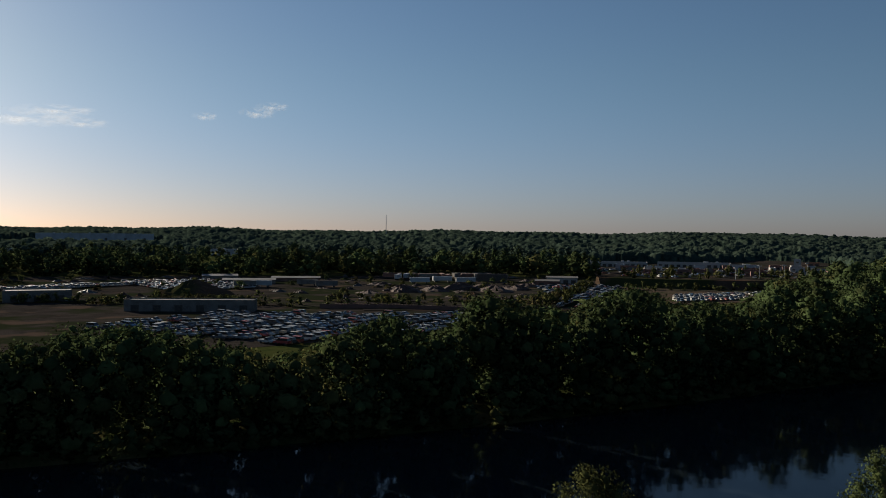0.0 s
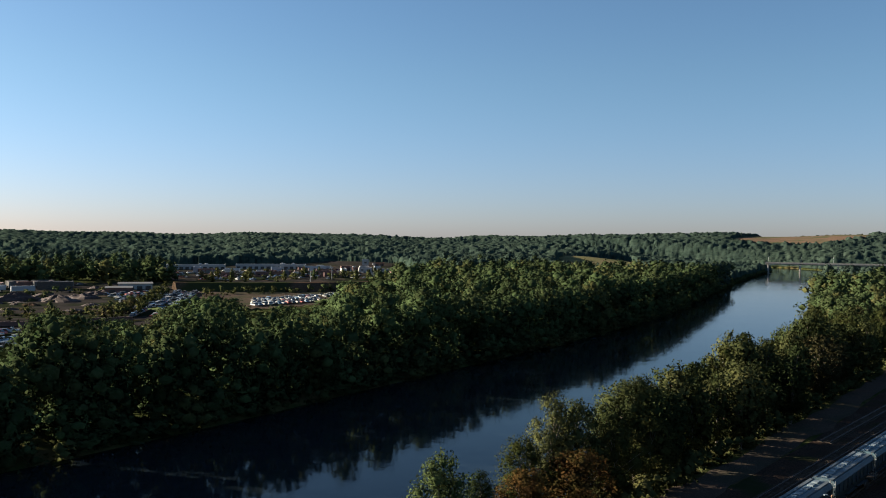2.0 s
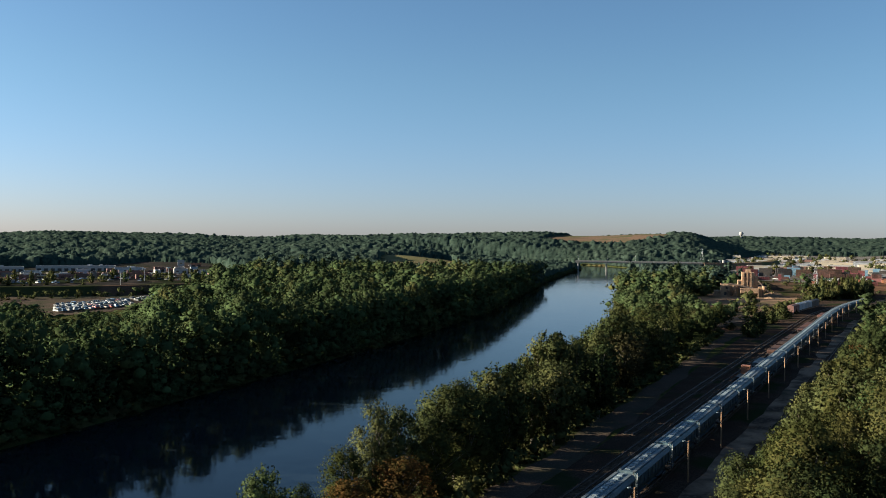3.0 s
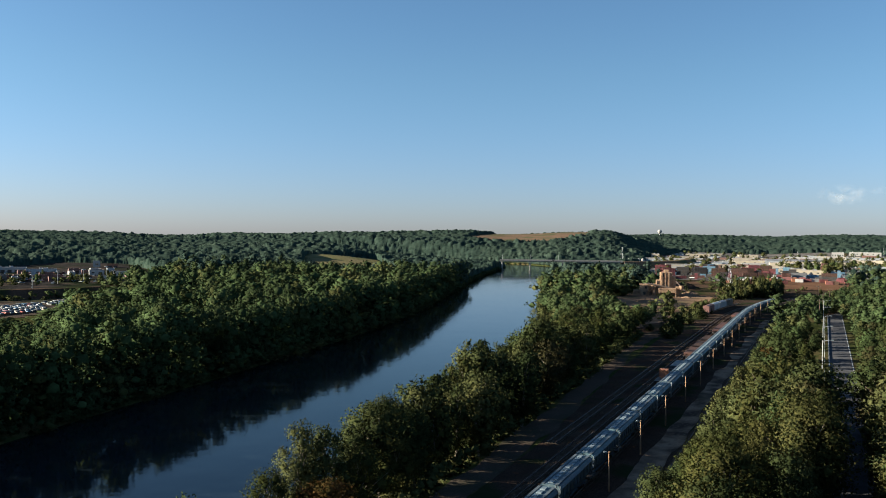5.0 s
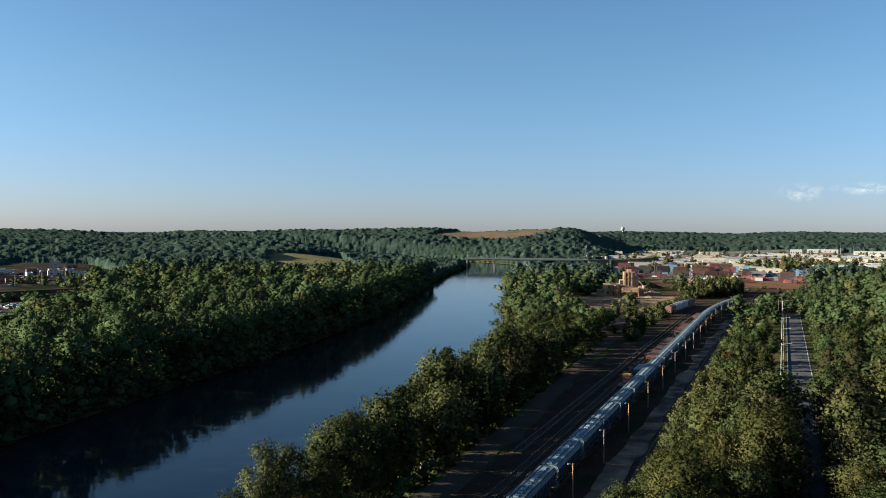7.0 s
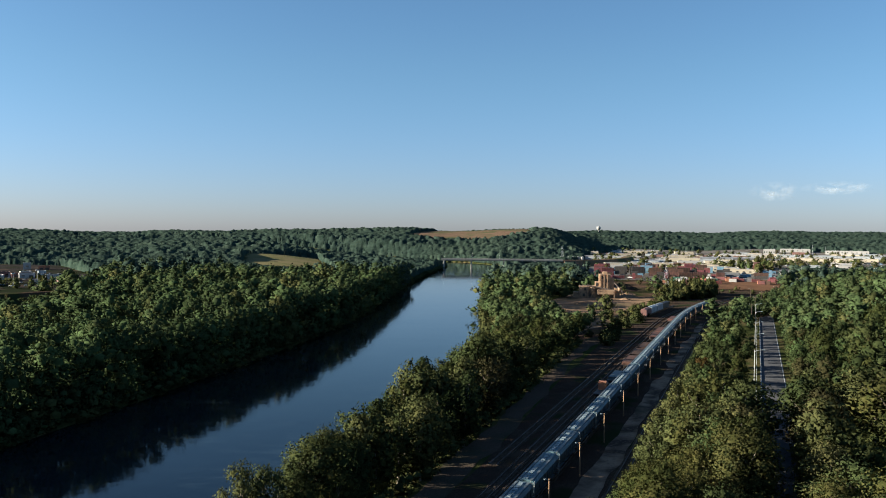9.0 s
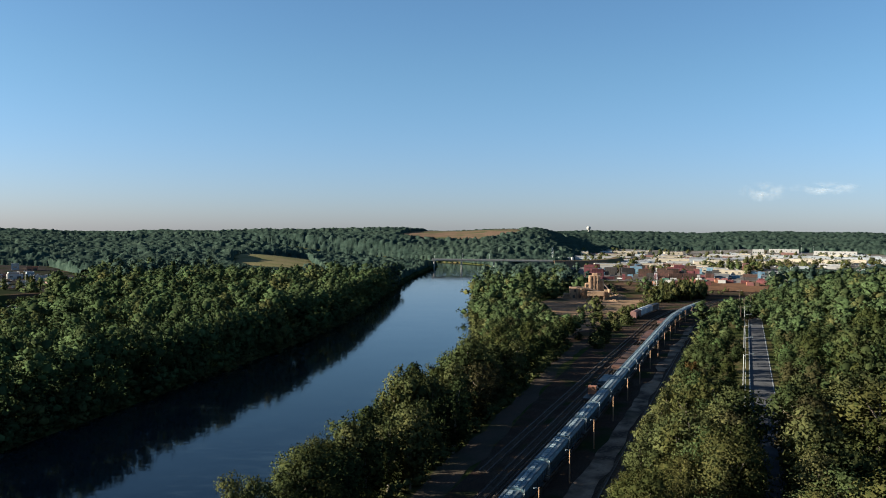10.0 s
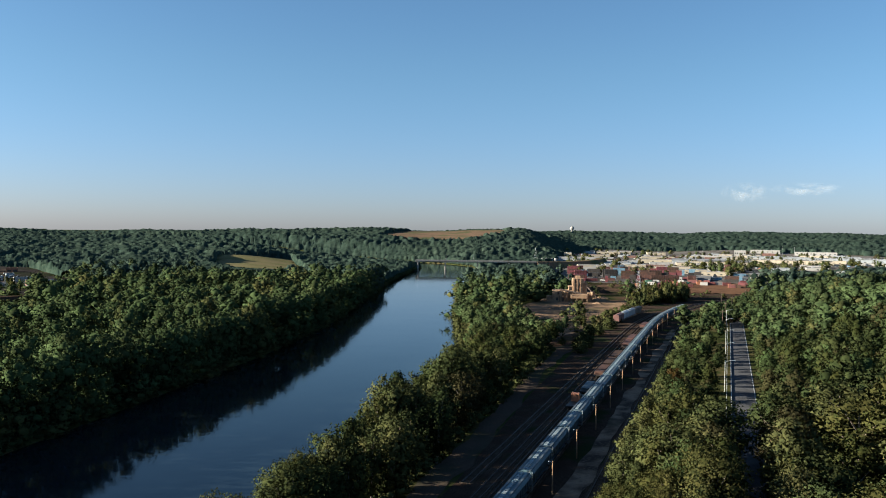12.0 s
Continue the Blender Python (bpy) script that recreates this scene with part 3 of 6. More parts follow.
TOWN = [(689, 406), (677, 345), (702, 305), (728, 234), (863, 256), (1133, 200), (1827, 289), (1842, 670), (1678, 892), (1210, 704), (984, 596)]
HILLFIELD = [(1211, 1106), (1186, 1013), (1214, 948), (1265, 913), (1353, 927), (1492, 1007), (1687, 1182), (1578, 1324), (1363, 1176)]
HILLPATCH = [(1564, 1079), (1560, 1013), (1651, 1000), (1835, 1120), (1774, 1215)]
EAST_GAP = [W(470, 56)[:2], W(560, 62)[:2], W(690, 74)[:2], W(735, 40)[:2], W(735, -14)[:2], W(520, -9)[:2], W(470, 2)[:2]]
GAP_DIRT = [(525, 291), (607, 348), (689, 406), (677, 345), (702, 304), (728, 234), (654, 219), (552, 234)]
OPEN = [LOT_A, LOT_B, LOT_C, STORES, FIELD, PLANT_YARD, TOWN, HILLFIELD, HILLPATCH, EAST_GAP, GAP_DIRT]


# bearings and distances kept open in front of far buildings
CLEAR = ((-14.9, -10.9, 640, 900), (-25.5, -16.0, 1120, 1290), (-10.4, -8.6, 780, 900), (-27.2, -23.6, 760, 880))


def wooded(x, y):
    s, o = SO(x, y)
    if near_bank(s) - 1.5 < o < far_bank(s) + 1.0:
        return False
    d, az = math.hypot(x, y), math.degrees(math.atan2(x, y))
    if any(a0 < az < a1 and d0 < d < d1 for a0, a1, d0, d1 in CLEAR):
        return False
    if s < 640 and -8.5 < o < 2.5:
        return False
    if s < 620 and rail_offset(s, 20.5) < o < rail_offset(s, 52 + max(0, s - 100) * 0.06):
        return False
    return not any(inside(x, y, p) for p in OPEN)


def scatter(step, s0, s1, o0, o1, jitter=0.42):
    """Staggered random places over a stretch of the corridor."""
    out = []
    for i, s in enumerate(np.arange(s0, s1, step)):
        for o in np.arange(o0, o1, step):
            out.append(W(s + random.uniform(-jitter, jitter) * step, o + (i % 2) * step / 2 + random.uniform(-jitter, jitter) * step)[:2])
    return out


random.seed(11)
loose = []   # x, y, height, width: trees farther off, joined below
BANK, WEDGE, BLUFF = "trees on the river bank", "trees between rails and road", "trees beside the road"
# single trees that stand out on the near bank: s, o, height, squash
for s, o, h, q, pat in ((38, 62, 11.5, 0.9, FINE[0]), (66, 57.5, 12.0, 0.95, PALE), (76, 54, 9.0, 1.1, RUSTY), (84.5, 52.5, 10.0, 1.25, RUSTY), (73, 58, 8.5, 1.0, FINE[3]),
                       (88, 58.5, 15.0, 0.8, FINE[1]), (91.5, 57, 14.2, 0.8, FINE[0]), (82, 58, 10.5, 1.0, FINE[2]), (95, 53.5, 11.0, 1.0, FINE[4]), (102, 59, 12.0, 0.95, FINE[0]), (104, 53.5, 10.5, 1.0, FINE[2]),
                       (112, 59.5, 13.8, 0.9, FINE[2]), (119, 62, 12.5, 0.9, FINE[0]), (126, 61, 14.2, 0.95, FINE[2]), (121, 55.5, 11.5, 1.0, FINE[4]),
                       (170, 69, 15.8, 0.95, FINE[0]), (203, 66, 19.0, 0.85, FINE[2]), (186, 73, 14.0, 0.9, FINE[1])):
    x, y, _ = W(s, o)
    planted(pat, x, y, h / (12 if pat is PALE else 9 if pat is RUSTY else 14), q, BANK)
for x, y in scatter(6.0, 108, 430, 50, 130):
    s, o = SO(x, y)
    if o < 51.5 + max(0, s - 100) * 0.05 or not wooded(x, y) or o > near_bank(s) - 3.8:
        continue
    h = random.uniform(10.5, 15.5) * (1.0 if s < 250 else 0.82) * (0.85 if o > near_bank(s) - 6 else 1)
    if s < 235:
        planted(random.choice(FINE), x, y, h / 14, random.uniform(0.85, 1.1), BANK)
    else:
        loose.append((x, y, h, h * random.uniform(0.6, 0.8)))
# wedge between the spur and the road
for x, y in scatter(6.3, 62, 470, 3, 21):
    s, o = SO(x, y)
    if o < 3.0 or o > 19:
        continue
    h = random.uniform(10.5, 16) * (0.72 if o > 13 else 1.0) * (0.6 if s > 205 and o < 9 else 0.8 if s > 205 else 1)
    if s > 205 and random.random() < 0.4:
        continue
    if s < 225:
        planted(PALE if random.random() < 0.15 else random.choice(FINE), x, y, h / 14, random.uniform(0.9, 1.15), WEDGE)
    else:
        loose.append((x, y, h, h * random.uniform(0.6, 0.8)))
for s, o, h in ((124, 2.2, 16.5), (131, 4.0, 16), (139, 1.9, 16), (146, 2.4, 15.5), (153, 2.2, 15)):
    planted(random.choice(FINE), *W(s, o)[:2], h / 14, 1.1, WEDGE)
for s, o, h in ((127, -9.2, 15), (133, -9.6, 15), (141, -9, 16), (149, -9.2, 17), (157, -9.6, 15)):
    planted(random.choice(FINE), *W(s, o)[:2], h / 14, 1.15, BLUFF)
for s, o, h, q in ((160, -10, 15, 1.05), (169, -10, 16, 1.1), (178, -9.6, 14, 1.1), (187, -11.2, 14, 1.0), (197, -11.5, 13, 1.0), (165, 3.2, 14, 1.0), (175, 2.6, 13, 1.05), (184, 4.4, 12, 0.95)):
    planted(random.choice(FINE), *W(s, o)[:2], h / 14, q, BLUFF if o < 0 else WEDGE)
for s, o, h, q in ((168, 2.0, 16, 1.1), (178, -8.6, 16, 1.2), (190, -9.4, 15, 1.1)):
    planted(FINE[2] if o > 0 else FINE[0], *W(s, o)[:2], h / 14, q, BLUFF if o < 0 else WEDGE)
planted(RUSTY, *W(118, 4.5)[:2], 1.25, 0.8, WEDGE)
planted(PALE, *W(131, 5.5)[:2], 1.35, 0.75, WEDGE)
for i, s in enumerate(range(102, 156, 9)):
    planted(random.choice(FINE), *W(s, -9.4)[:2], random.uniform(11, 14) / 14, 1.0, BLUFF)
    planted(random.choice(FINE), *W(s + 4, 2.6)[:2], random.uniform(10, 13) / 14, 0.95, WEDGE)
# bluff south of the road: its tops by bearing, as slopes down from the eye
BLUFF_AZ, BLUFF_SLOPE = (70.0, 71.2, 73.3, 75.3, 77.4, 83.0), (0.072, 0.064, 0.044, 0.037, 0.033, 0.033)
for s in np.arange(204, 450, 4.4):
    h = random.uniform(5.3, 8.0)
    loose.append((*W(s, -9.6 - random.uniform(0, 1.6))[:2], h, random.uniform(4.4, 6.2)))
for x, y in scatter(6.5, 452, 640, -14, 14):
    s, o = SO(x, y)
    if o < rail_offset(s, 20.5) - 4:
        h = random.uniform(5.3, 9.5)
        loose.append((x, y, h, h * random.uniform(0.75, 1.0)))
for x, y in scatter(9.6, 78, 640, -150, -9):
    s, o = SO(x, y)
    d, az = math.hypot(x, y), math.degrees(math.atan2(x, y))
    if o > -9.5 or az > 83 or not wooded(x, y):
        continue
    h = random.uniform(12.5, 20) * (0.85 if o > -14 else 1) * (1 - 0.35 * float(smooth(220, 330, s) * smooth(-45, -20, o)))
    h = min(h, 46 - d * float(np.interp(az, BLUFF_AZ, BLUFF_SLOPE)) - float(ground_z(x, y)))
    if h < 4:
        continue
    if d < 205 and o > -48:
        planted(PALE if random.random() < 0.1 else random.choice(FINE), x, y, h / 14, random.uniform(1.05, 1.45), BLUFF)
    else:
        loose.append((x, y, h, h * random.uniform(0.6, 0.8)))
for i, spare in enumerate([*FINE, PALE, RUSTY, *NEARS, PALE_NEAR, RUSTY_NEAR]):
    if spare.name not in USED:
        planted(spare, *W(214 + 6 * i, 15)[:2], 0.9, 1.0, WEDGE)
# bushes along the yard edges
for s, o in ((330, 55), (338, 57), (345, 54), (352, 58), (362, 56), (371, 59), (352, 66), (385, 60), (392, 57), (410, 60), (420, 56), (436, 58), (452, 55), (465, 58)):
    x, y, _ = W(s, o)
    planted(BUSH, x, y, random.uniform(0.7, 1.5), 1.1, "bushes beside the rail yard")
# far bank: low growth at the water, tall trees behind. How steeply the eye looks down on the tree tops, by bearing
SKY_AZ = (-33, -25.2, -23.4, -22.2, -20.0, -17.3, -14.6, -12.1, -10.7, -9.3, -6.4, -4.9, -3.4, -1.5, -0.0, 1.9, 3.7, 4.5, 5.6, 7.1, 8.6, 10.1, 12.3, 13.7, 15.5, 17.3, 18.6, 20.7, 22.4, 23.0, 24.6, 26.5, 28.3, 29.5)
SKY_SLOPE = (0.114, 0.114, 0.101, 0.091, 0.09, 0.098, 0.106, 0.112, 0.127, 0.132, 0.12, 0.109, 0.094, 0.086, 0.097, 0.105, 0.096, 0.063, 0.058, 0.072, 0.075, 0.081, 0.064, 0.055, 0.056, 0.074, 0.067, 0.069, 0.059, 0.04, 0.036, 0.032, 0.029, 0.05)
for x, y in scatter(11.5, -170, 560, 130, 460, 0.5):
    s, o = SO(x, y)
    az = math.degrees(math.atan2(x, y))
    deep = o - far_bank(s)
    if deep < 1 or az < -34 or deep > 130 or (az < 0 and deep > 75) or not wooded(x, y):
        continue
    if deep < 1.5:
        continue
    limit = 30 - math.hypot(x, y) * float(np.interp(az, SKY_AZ, SKY_SLOPE)) if az < 27 else 22.0
    h = min(21.5 * random.uniform(0.62, 1.0), limit * random.uniform(0.82, 1.0), 16 + deep * 0.8)
    if h > 2.5:
        loose.append((x, y, h, min(h * 1.2, random.uniform(10.0, 18.0))))
for s in np.arange(-190, 700, 4.6):
    o = float(far_bank(s)) + random.uniform(2.2, 5.0)
    x, y, _ = W(s, o)
    d, az = math.hypot(x, y), math.degrees(math.atan2(x, y))
    top = 30 - d * float(np.interp(az, SKY_AZ, SKY_SLOPE)) if az < 27 else 19.0
    loose.append((x, y, min(random.uniform(15.5, 20.5), max(6.0, top)), random.uniform(9, 13.5)))
    loose.append((x + random.uniform(-2, 2), y + random.uniform(-2, 2), min(random.uniform(7.5, 10.5), max(6.0, top)), random.uniform(9, 11.5)))
for x, y in scatter(7.5, -170, 560, 132, 320, 0.6):
    s, o = SO(x, y)
    if 2 < o - far_bank(s) < 40 and wooded(x, y):
        loose.append((x, y, random.uniform(3.0, 5.1), random.uniform(7, 9)))
for s, o, h in ((122, 182, 17.5), (127, 189, 17.0), (62, 193, 12.5), (242, 179, 19.5), (159, 179, 13)):
    loose.append((*W(s, o)[:2], h, h * 0.72))
for s in np.arange(-200, 1000, 3.4):
    for o, w in ((far_bank(s) + random.uniform(-0.8, 2.5), 6.0), (near_bank(s) - random.uniform(0.2, 2.5), 4.2)):
        x, y, _ = W(s, o)
        if abs(s) < 1e4 and (o > 100 or s > 100):
            h = random.uniform(3.0, 5.1)
            loose.append((x, y, h, random.uniform(0.8, 1.3) * w))
for s in np.arange(60, 420, 2.8):
    h = random.uniform(2, 5.0)
    loose.append((*W(s, random.uniform(17.0, 20.3))[:2], h, h * 1.3))
for s in np.arange(60, 330, 2.6):
    h = random.uniform(2, 4.5)
    loose.append((*W(s, 51.5 + max(0, s - 100) * 0.06 + random.uniform(-0.3, 1.5))[:2], h, h * 1.2))
for ring in np.arange(255, 780, 11.5):
    gap = 12.5
    n = int(math.radians(114) * ring / gap)
    for i in range(n):
        a = math.radians(-29.5 + 114 * (i + random.random()) / n)
        r = ring + random.uniform(-6, 6)
        x, y = r * math.sin(a), r * math.cos(a)
        s, o = SO(x, y)
        if not wooded(x, y) or (-170 < s < 560 and 0 <= o - far_bank(s) < 130):
            continue
        if (s < 430 and 50 < o < near_bank(s)) or (s < 640 and -150 < o < 21):
            continue
        h = random.uniform(7.5, 19)
        bearing = math.degrees(a)
        if r < 470 and bearing < 27 and o > far_bank(s):
            h = min(h, 30 - r * float(np.interp(bearing, SKY_AZ, SKY_SLOPE)))
            if h < 2.5:
                continue
        if 36 < bearing < 43 and 560 < r < 870:
            h = min(h, 39 - r * 0.04)
            if h < 2.5:
                continue
        loose.append((x, y, h, random.uniform(9.5, 19)))


def template(lobes, count, leaf, solid_core=(ICO_V, ICO_F), big=1.3, core=0.70):
    """A crown one unit high and one wide, for the joined woods."""
    v, f, nrm = crown_arrays(crown_lobes(10, 10, 0.4, lobes, 0.45, 0.3, big), count, leaf, core, solid_core, 0.55)
    return v / 10, f, nrm


LEVELS = [[template(14, 740, 0.31, big=1.08, core=0.48) for _ in range(10)], [template(9, 200, 0.52, (OCTA_V, OCTA_F), big=1.1, core=0.68) for _ in range(10)], [template(5, 84, 0.70, (OCTA_V, OCTA_F), 1.3, 0.76) for _ in range(10)], [template(3, 70, 0.75, (OCTA_V, OCTA_F)) for _ in range(6)]]


def land_z(x, y):
    """Height of the land, with its dip at the water."""
    s, o = SO(x, y)
    away = max(near_bank(s) - o, o - far_bank(s))
    return float(ground_z(x, y)) - 2.0 * float(smooth(4.5, 0.5, away))


def joined_wood(name, places, level, mats, label, to_ground=False):
    """One mesh of many crowns, each a turned and scaled template in one of the leaf colours."""
    vs, fs, tint, ns, k = [], [], [], [], 0
    for x, y, h, w in places:
        v, f, nv = random.choice(LEVELS[level])
        a = random.uniform(0, 6.28)
        c, s = math.cos(a), math.sin(a)
        tall = h if to_ground else min(h, w * (0.8 if level in (1, 2) else 0.95))
        turned = np.stack([(v[:, 0] * c - v[:, 1] * s) * w + x, (v[:, 0] * s + v[:, 1] * c) * w + y, v[:, 2] * tall + h - tall + land_z(x, y)], 1)
        vs.append(turned)
        ns.append(np.stack([nv[:, 0] * c - nv[:, 1] * s, nv[:, 0] * s + nv[:, 1] * c, nv[:, 2]], 1))
        fs.append(f + k)
        tint.append(np.full(len(f), random.choice((0, 0, 0, 0, 0, 0, 0, 1, 1, 1, 2, 3)) if len(mats) > 1 else 0, np.int32))
        k += len(v)
    me = array_mesh(name, np.concatenate(vs), np.concatenate(fs), mats[0])
    for extra in mats[1:]:
        me.materials.append(extra)
    me.polygons.foreach_set("material_index", np.concatenate(tint))
    rounded(me, np.concatenate(ns))
    return tagged(new(name, me), label, "wood", kind="stuff")


GREENS = (LEAF, LEAF_OLIVE, LEAF_PALE, LEAF_BROWN)
WOODS = (LEAF_WOOD, LEAF_WOOD_PALE, LEAF, LEAF_WOOD_PALE)


def where(test):
    return [p for p in loose if p[2] > 5.2 and test(math.hypot(p[0], p[1]), SO(p[0], p[1]))]


def north(so):
    return so[1] > far_bank(so[0])


joined_wood("river_wood", where(lambda d, so: d < 345 and north(so)), 0, WOODS, "dense green wood along the far river bank")
joined_wood("roadside_wood", where(lambda d, so: d < 345 and not north(so)), 0, GREENS, "dense green wood along rails and road")
joined_wood("valley_wood", where(lambda d, so: 345 <= d < 640), 1, WOODS, "dense green wood on the valley floor")
joined_wood("hillside_wood", where(lambda d, so: d >= 640), 2, (LEAF_FAR_HAZED, LEAF_WOOD, LEAF_WOOD, LEAF_WOOD), "dense green wood on the rising valley side")


def canopy(near, far):
    """The closed roof of leaves over the far hills: rounded crowns side by side, as one mesh."""
    az = np.radians(np.arange(-31.0, 84.0, 0.09))
    rows = [near]
    while rows[-1] < far:
        rows.append(rows[-1] + max(4.2, rows[-1] * 0.0072))
    a, d = np.meshgrid(az, np.array(rows))
    chance = np.random.default_rng(17)
    d = d + chance.uniform(-0.4, 0.4, d.shape) * d * 0.004
    a = a + chance.uniform(-0.0004, 0.0004, a.shape)
    x, y = d * np.sin(a), d * np.cos(a)
    top = np.zeros_like(x)
    seeds = np.random.default_rng(3).random((64, 64, 5))
    for cell, tallest in ((11.5, 12.0), (7.5, 9.5)):
        ci, cj = np.floor(x / cell).astype(int), np.floor(y / cell).astype(int)
        for di in (-1, 0, 1):
            for dj in (-1, 0, 1):
                k = seeds[(ci + di) % 64, (cj + dj) % 64]
                px, py = (ci + di + 0.1 + 0.8 * k[..., 0]) * cell, (cj + dj + 0.1 + 0.8 * k[..., 1]) * cell
                r = cell * (0.42 + 0.42 * k[..., 2])
                q = ((x - px) ** 2 + (y - py) ** 2) / r ** 2
                h = tallest * (0.55 + 0.45 * k[..., 3])
                top = np.maximum(top, np.where(q < 1, h - r * 0.85 * (1 - np.sqrt(np.clip(1 - q, 0, 1))), 0))
    stand = 0.72 + 0.2 * np.sin(x * 0.013 + 2 * np.sin(y * 0.007)) * np.sin(y * 0.017 + 1.0) + 0.16 * np.sin(d * 0.028 + 3 * np.sin(a * 9))
    top = np.maximum(top * stand, 2.5) + chance.normal(size=x.shape) * 0.45
    bearing = np.degrees(a)
    top = np.where((bearing > 51) & (bearing < 61.5) & (d < 1095), np.clip(44 - d * 0.0335, 1.0, top), top)
    top = np.where((bearing > 36) & (bearing < 43) & (d < 870), np.clip(39 - d * 0.04, 1.0, top), top)
    s, o = SO(x, y)
    open_ = (near_bank(s) - 1.5 < o) & (o < far_bank(s) + 1.0)
    for a0, a1, d0, d1 in CLEAR:
        open_ |= (np.radians(a0) < a) & (a < np.radians(a1)) & (d0 < d) & (d < d1)
    for poly in OPEN:
        hit = np.zeros(x.shape, bool)
        for (x0, y0), (x1, y1) in zip(poly, poly[1:] + poly[:1]):
            if y0 != y1:
                hit ^= ((y0 > y) != (y1 > y)) & (x < (x1 - x0) * (y - y0) / (y1 - y0) + x0)
        open_ |= hit
    low = open_.copy()
    low[1:] |= open_[:-1]
    low[:-1] |= open_[1:]
    low[:, 1:] |= open_[:, :-1]
    low[:, :-1] |= open_[:, 1:]
    z = ground_z(x, y) + np.where(low, -0.5, top)
    index = np.arange(x.size).reshape(x.shape)
    quads = np.stack([index[:-1, :-1], index[:-1, 1:], index[1:, 1:], index[1:, :-1]], -1).reshape(-1, 4)
    keep = ~open_.ravel()[quads].all(axis=1)
    me = array_mesh("hill_forest", np.stack([x, y, z], -1).reshape(-1, 3), quads[keep], LEAF_FAR_HAZED)
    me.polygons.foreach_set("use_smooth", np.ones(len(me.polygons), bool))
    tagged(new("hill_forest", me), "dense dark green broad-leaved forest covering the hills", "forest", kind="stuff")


canopy(770.0, 3000.0)
joined_wood("bank_bushes", [p for p in loose if p[2] <= 5.2 and not north(SO(p[0], p[1]))], 3, (LEAF,), "low green bushes along banks and yards")
joined_wood("bank_bushes", [p for p in loose if p[2] <= 5.2 and north(SO(p[0], p[1]))], 3, (LEAF_WOOD,), "low dark green bushes along the far bank")

# ---- open yards ----


def draped(name, points, mat, lift, label, category, step=14.0):
    """A sheet that follows the land inside an outline."""
    xs, ys = [p[0] for p in points], [p[1] for p in points]
    v, f, index = [], [], {}
    nx, ny = int((max(xs) - min(xs)) / step) + 1, int((max(ys) - min(ys)) / step) + 1
    for i in range(nx):
        for j in range(ny):
            x, y = min(xs) + (i + 0.5) * step, min(ys) + (j + 0.5) * step
            if not inside(x, y, points):
                continue
            corner = []
            for a, b in ((0, 0), (1, 0), (1, 1), (0, 1)):
                key = (i + a, j + b)
                if key not in index:
                    px, py = min(xs) + key[0] * step, min(ys) + key[1] * step
                    index[key] = len(v)
                    v.append((px, py, float(ground_z(px, py)) + lift))
                corner.append(index[key])
            f.append(corner)
    return tagged(new(name, array_mesh(name, v, f, mat)), label, category, kind="structure")


patch("car_lot", LOT_A, LOTFLOOR, 0.06, "pale gravel storage lot", "lot")
draped("scrap_yard", LOT_B, LOTFLOOR, 0.30, "brown earth scrap yard", "yard", 10)
draped("car_lot", LOT_C, GRAVEL, 0.25, "pale gravel storage lot", "lot", 8)
patch("plant_yard", PLANT_YARD, SAND, 0.05, "bare tan sand yard round an old plant", "yard")
draped("town_ground", TOWN, PAVING, 0.5, "paved and gravelled ground of an industrial town", "ground", 16)
draped("hay_field", FIELD, STUBBLE, 0.4, "dry yellow field between woods", "field", 10)
draped("bare_hill", HILLFIELD, DRY, 0.6, "bare brown grass hillside", "hill", 12)
draped("bare_hill", HILLPATCH, DRY, 0.6, "bare brown grass slope on the far ridge", "hill", 12)
draped("store_ground", STORES, LOTFLOOR, 0.3, "pale paved ground round long stores", "lot", 12)

# ---- train ----


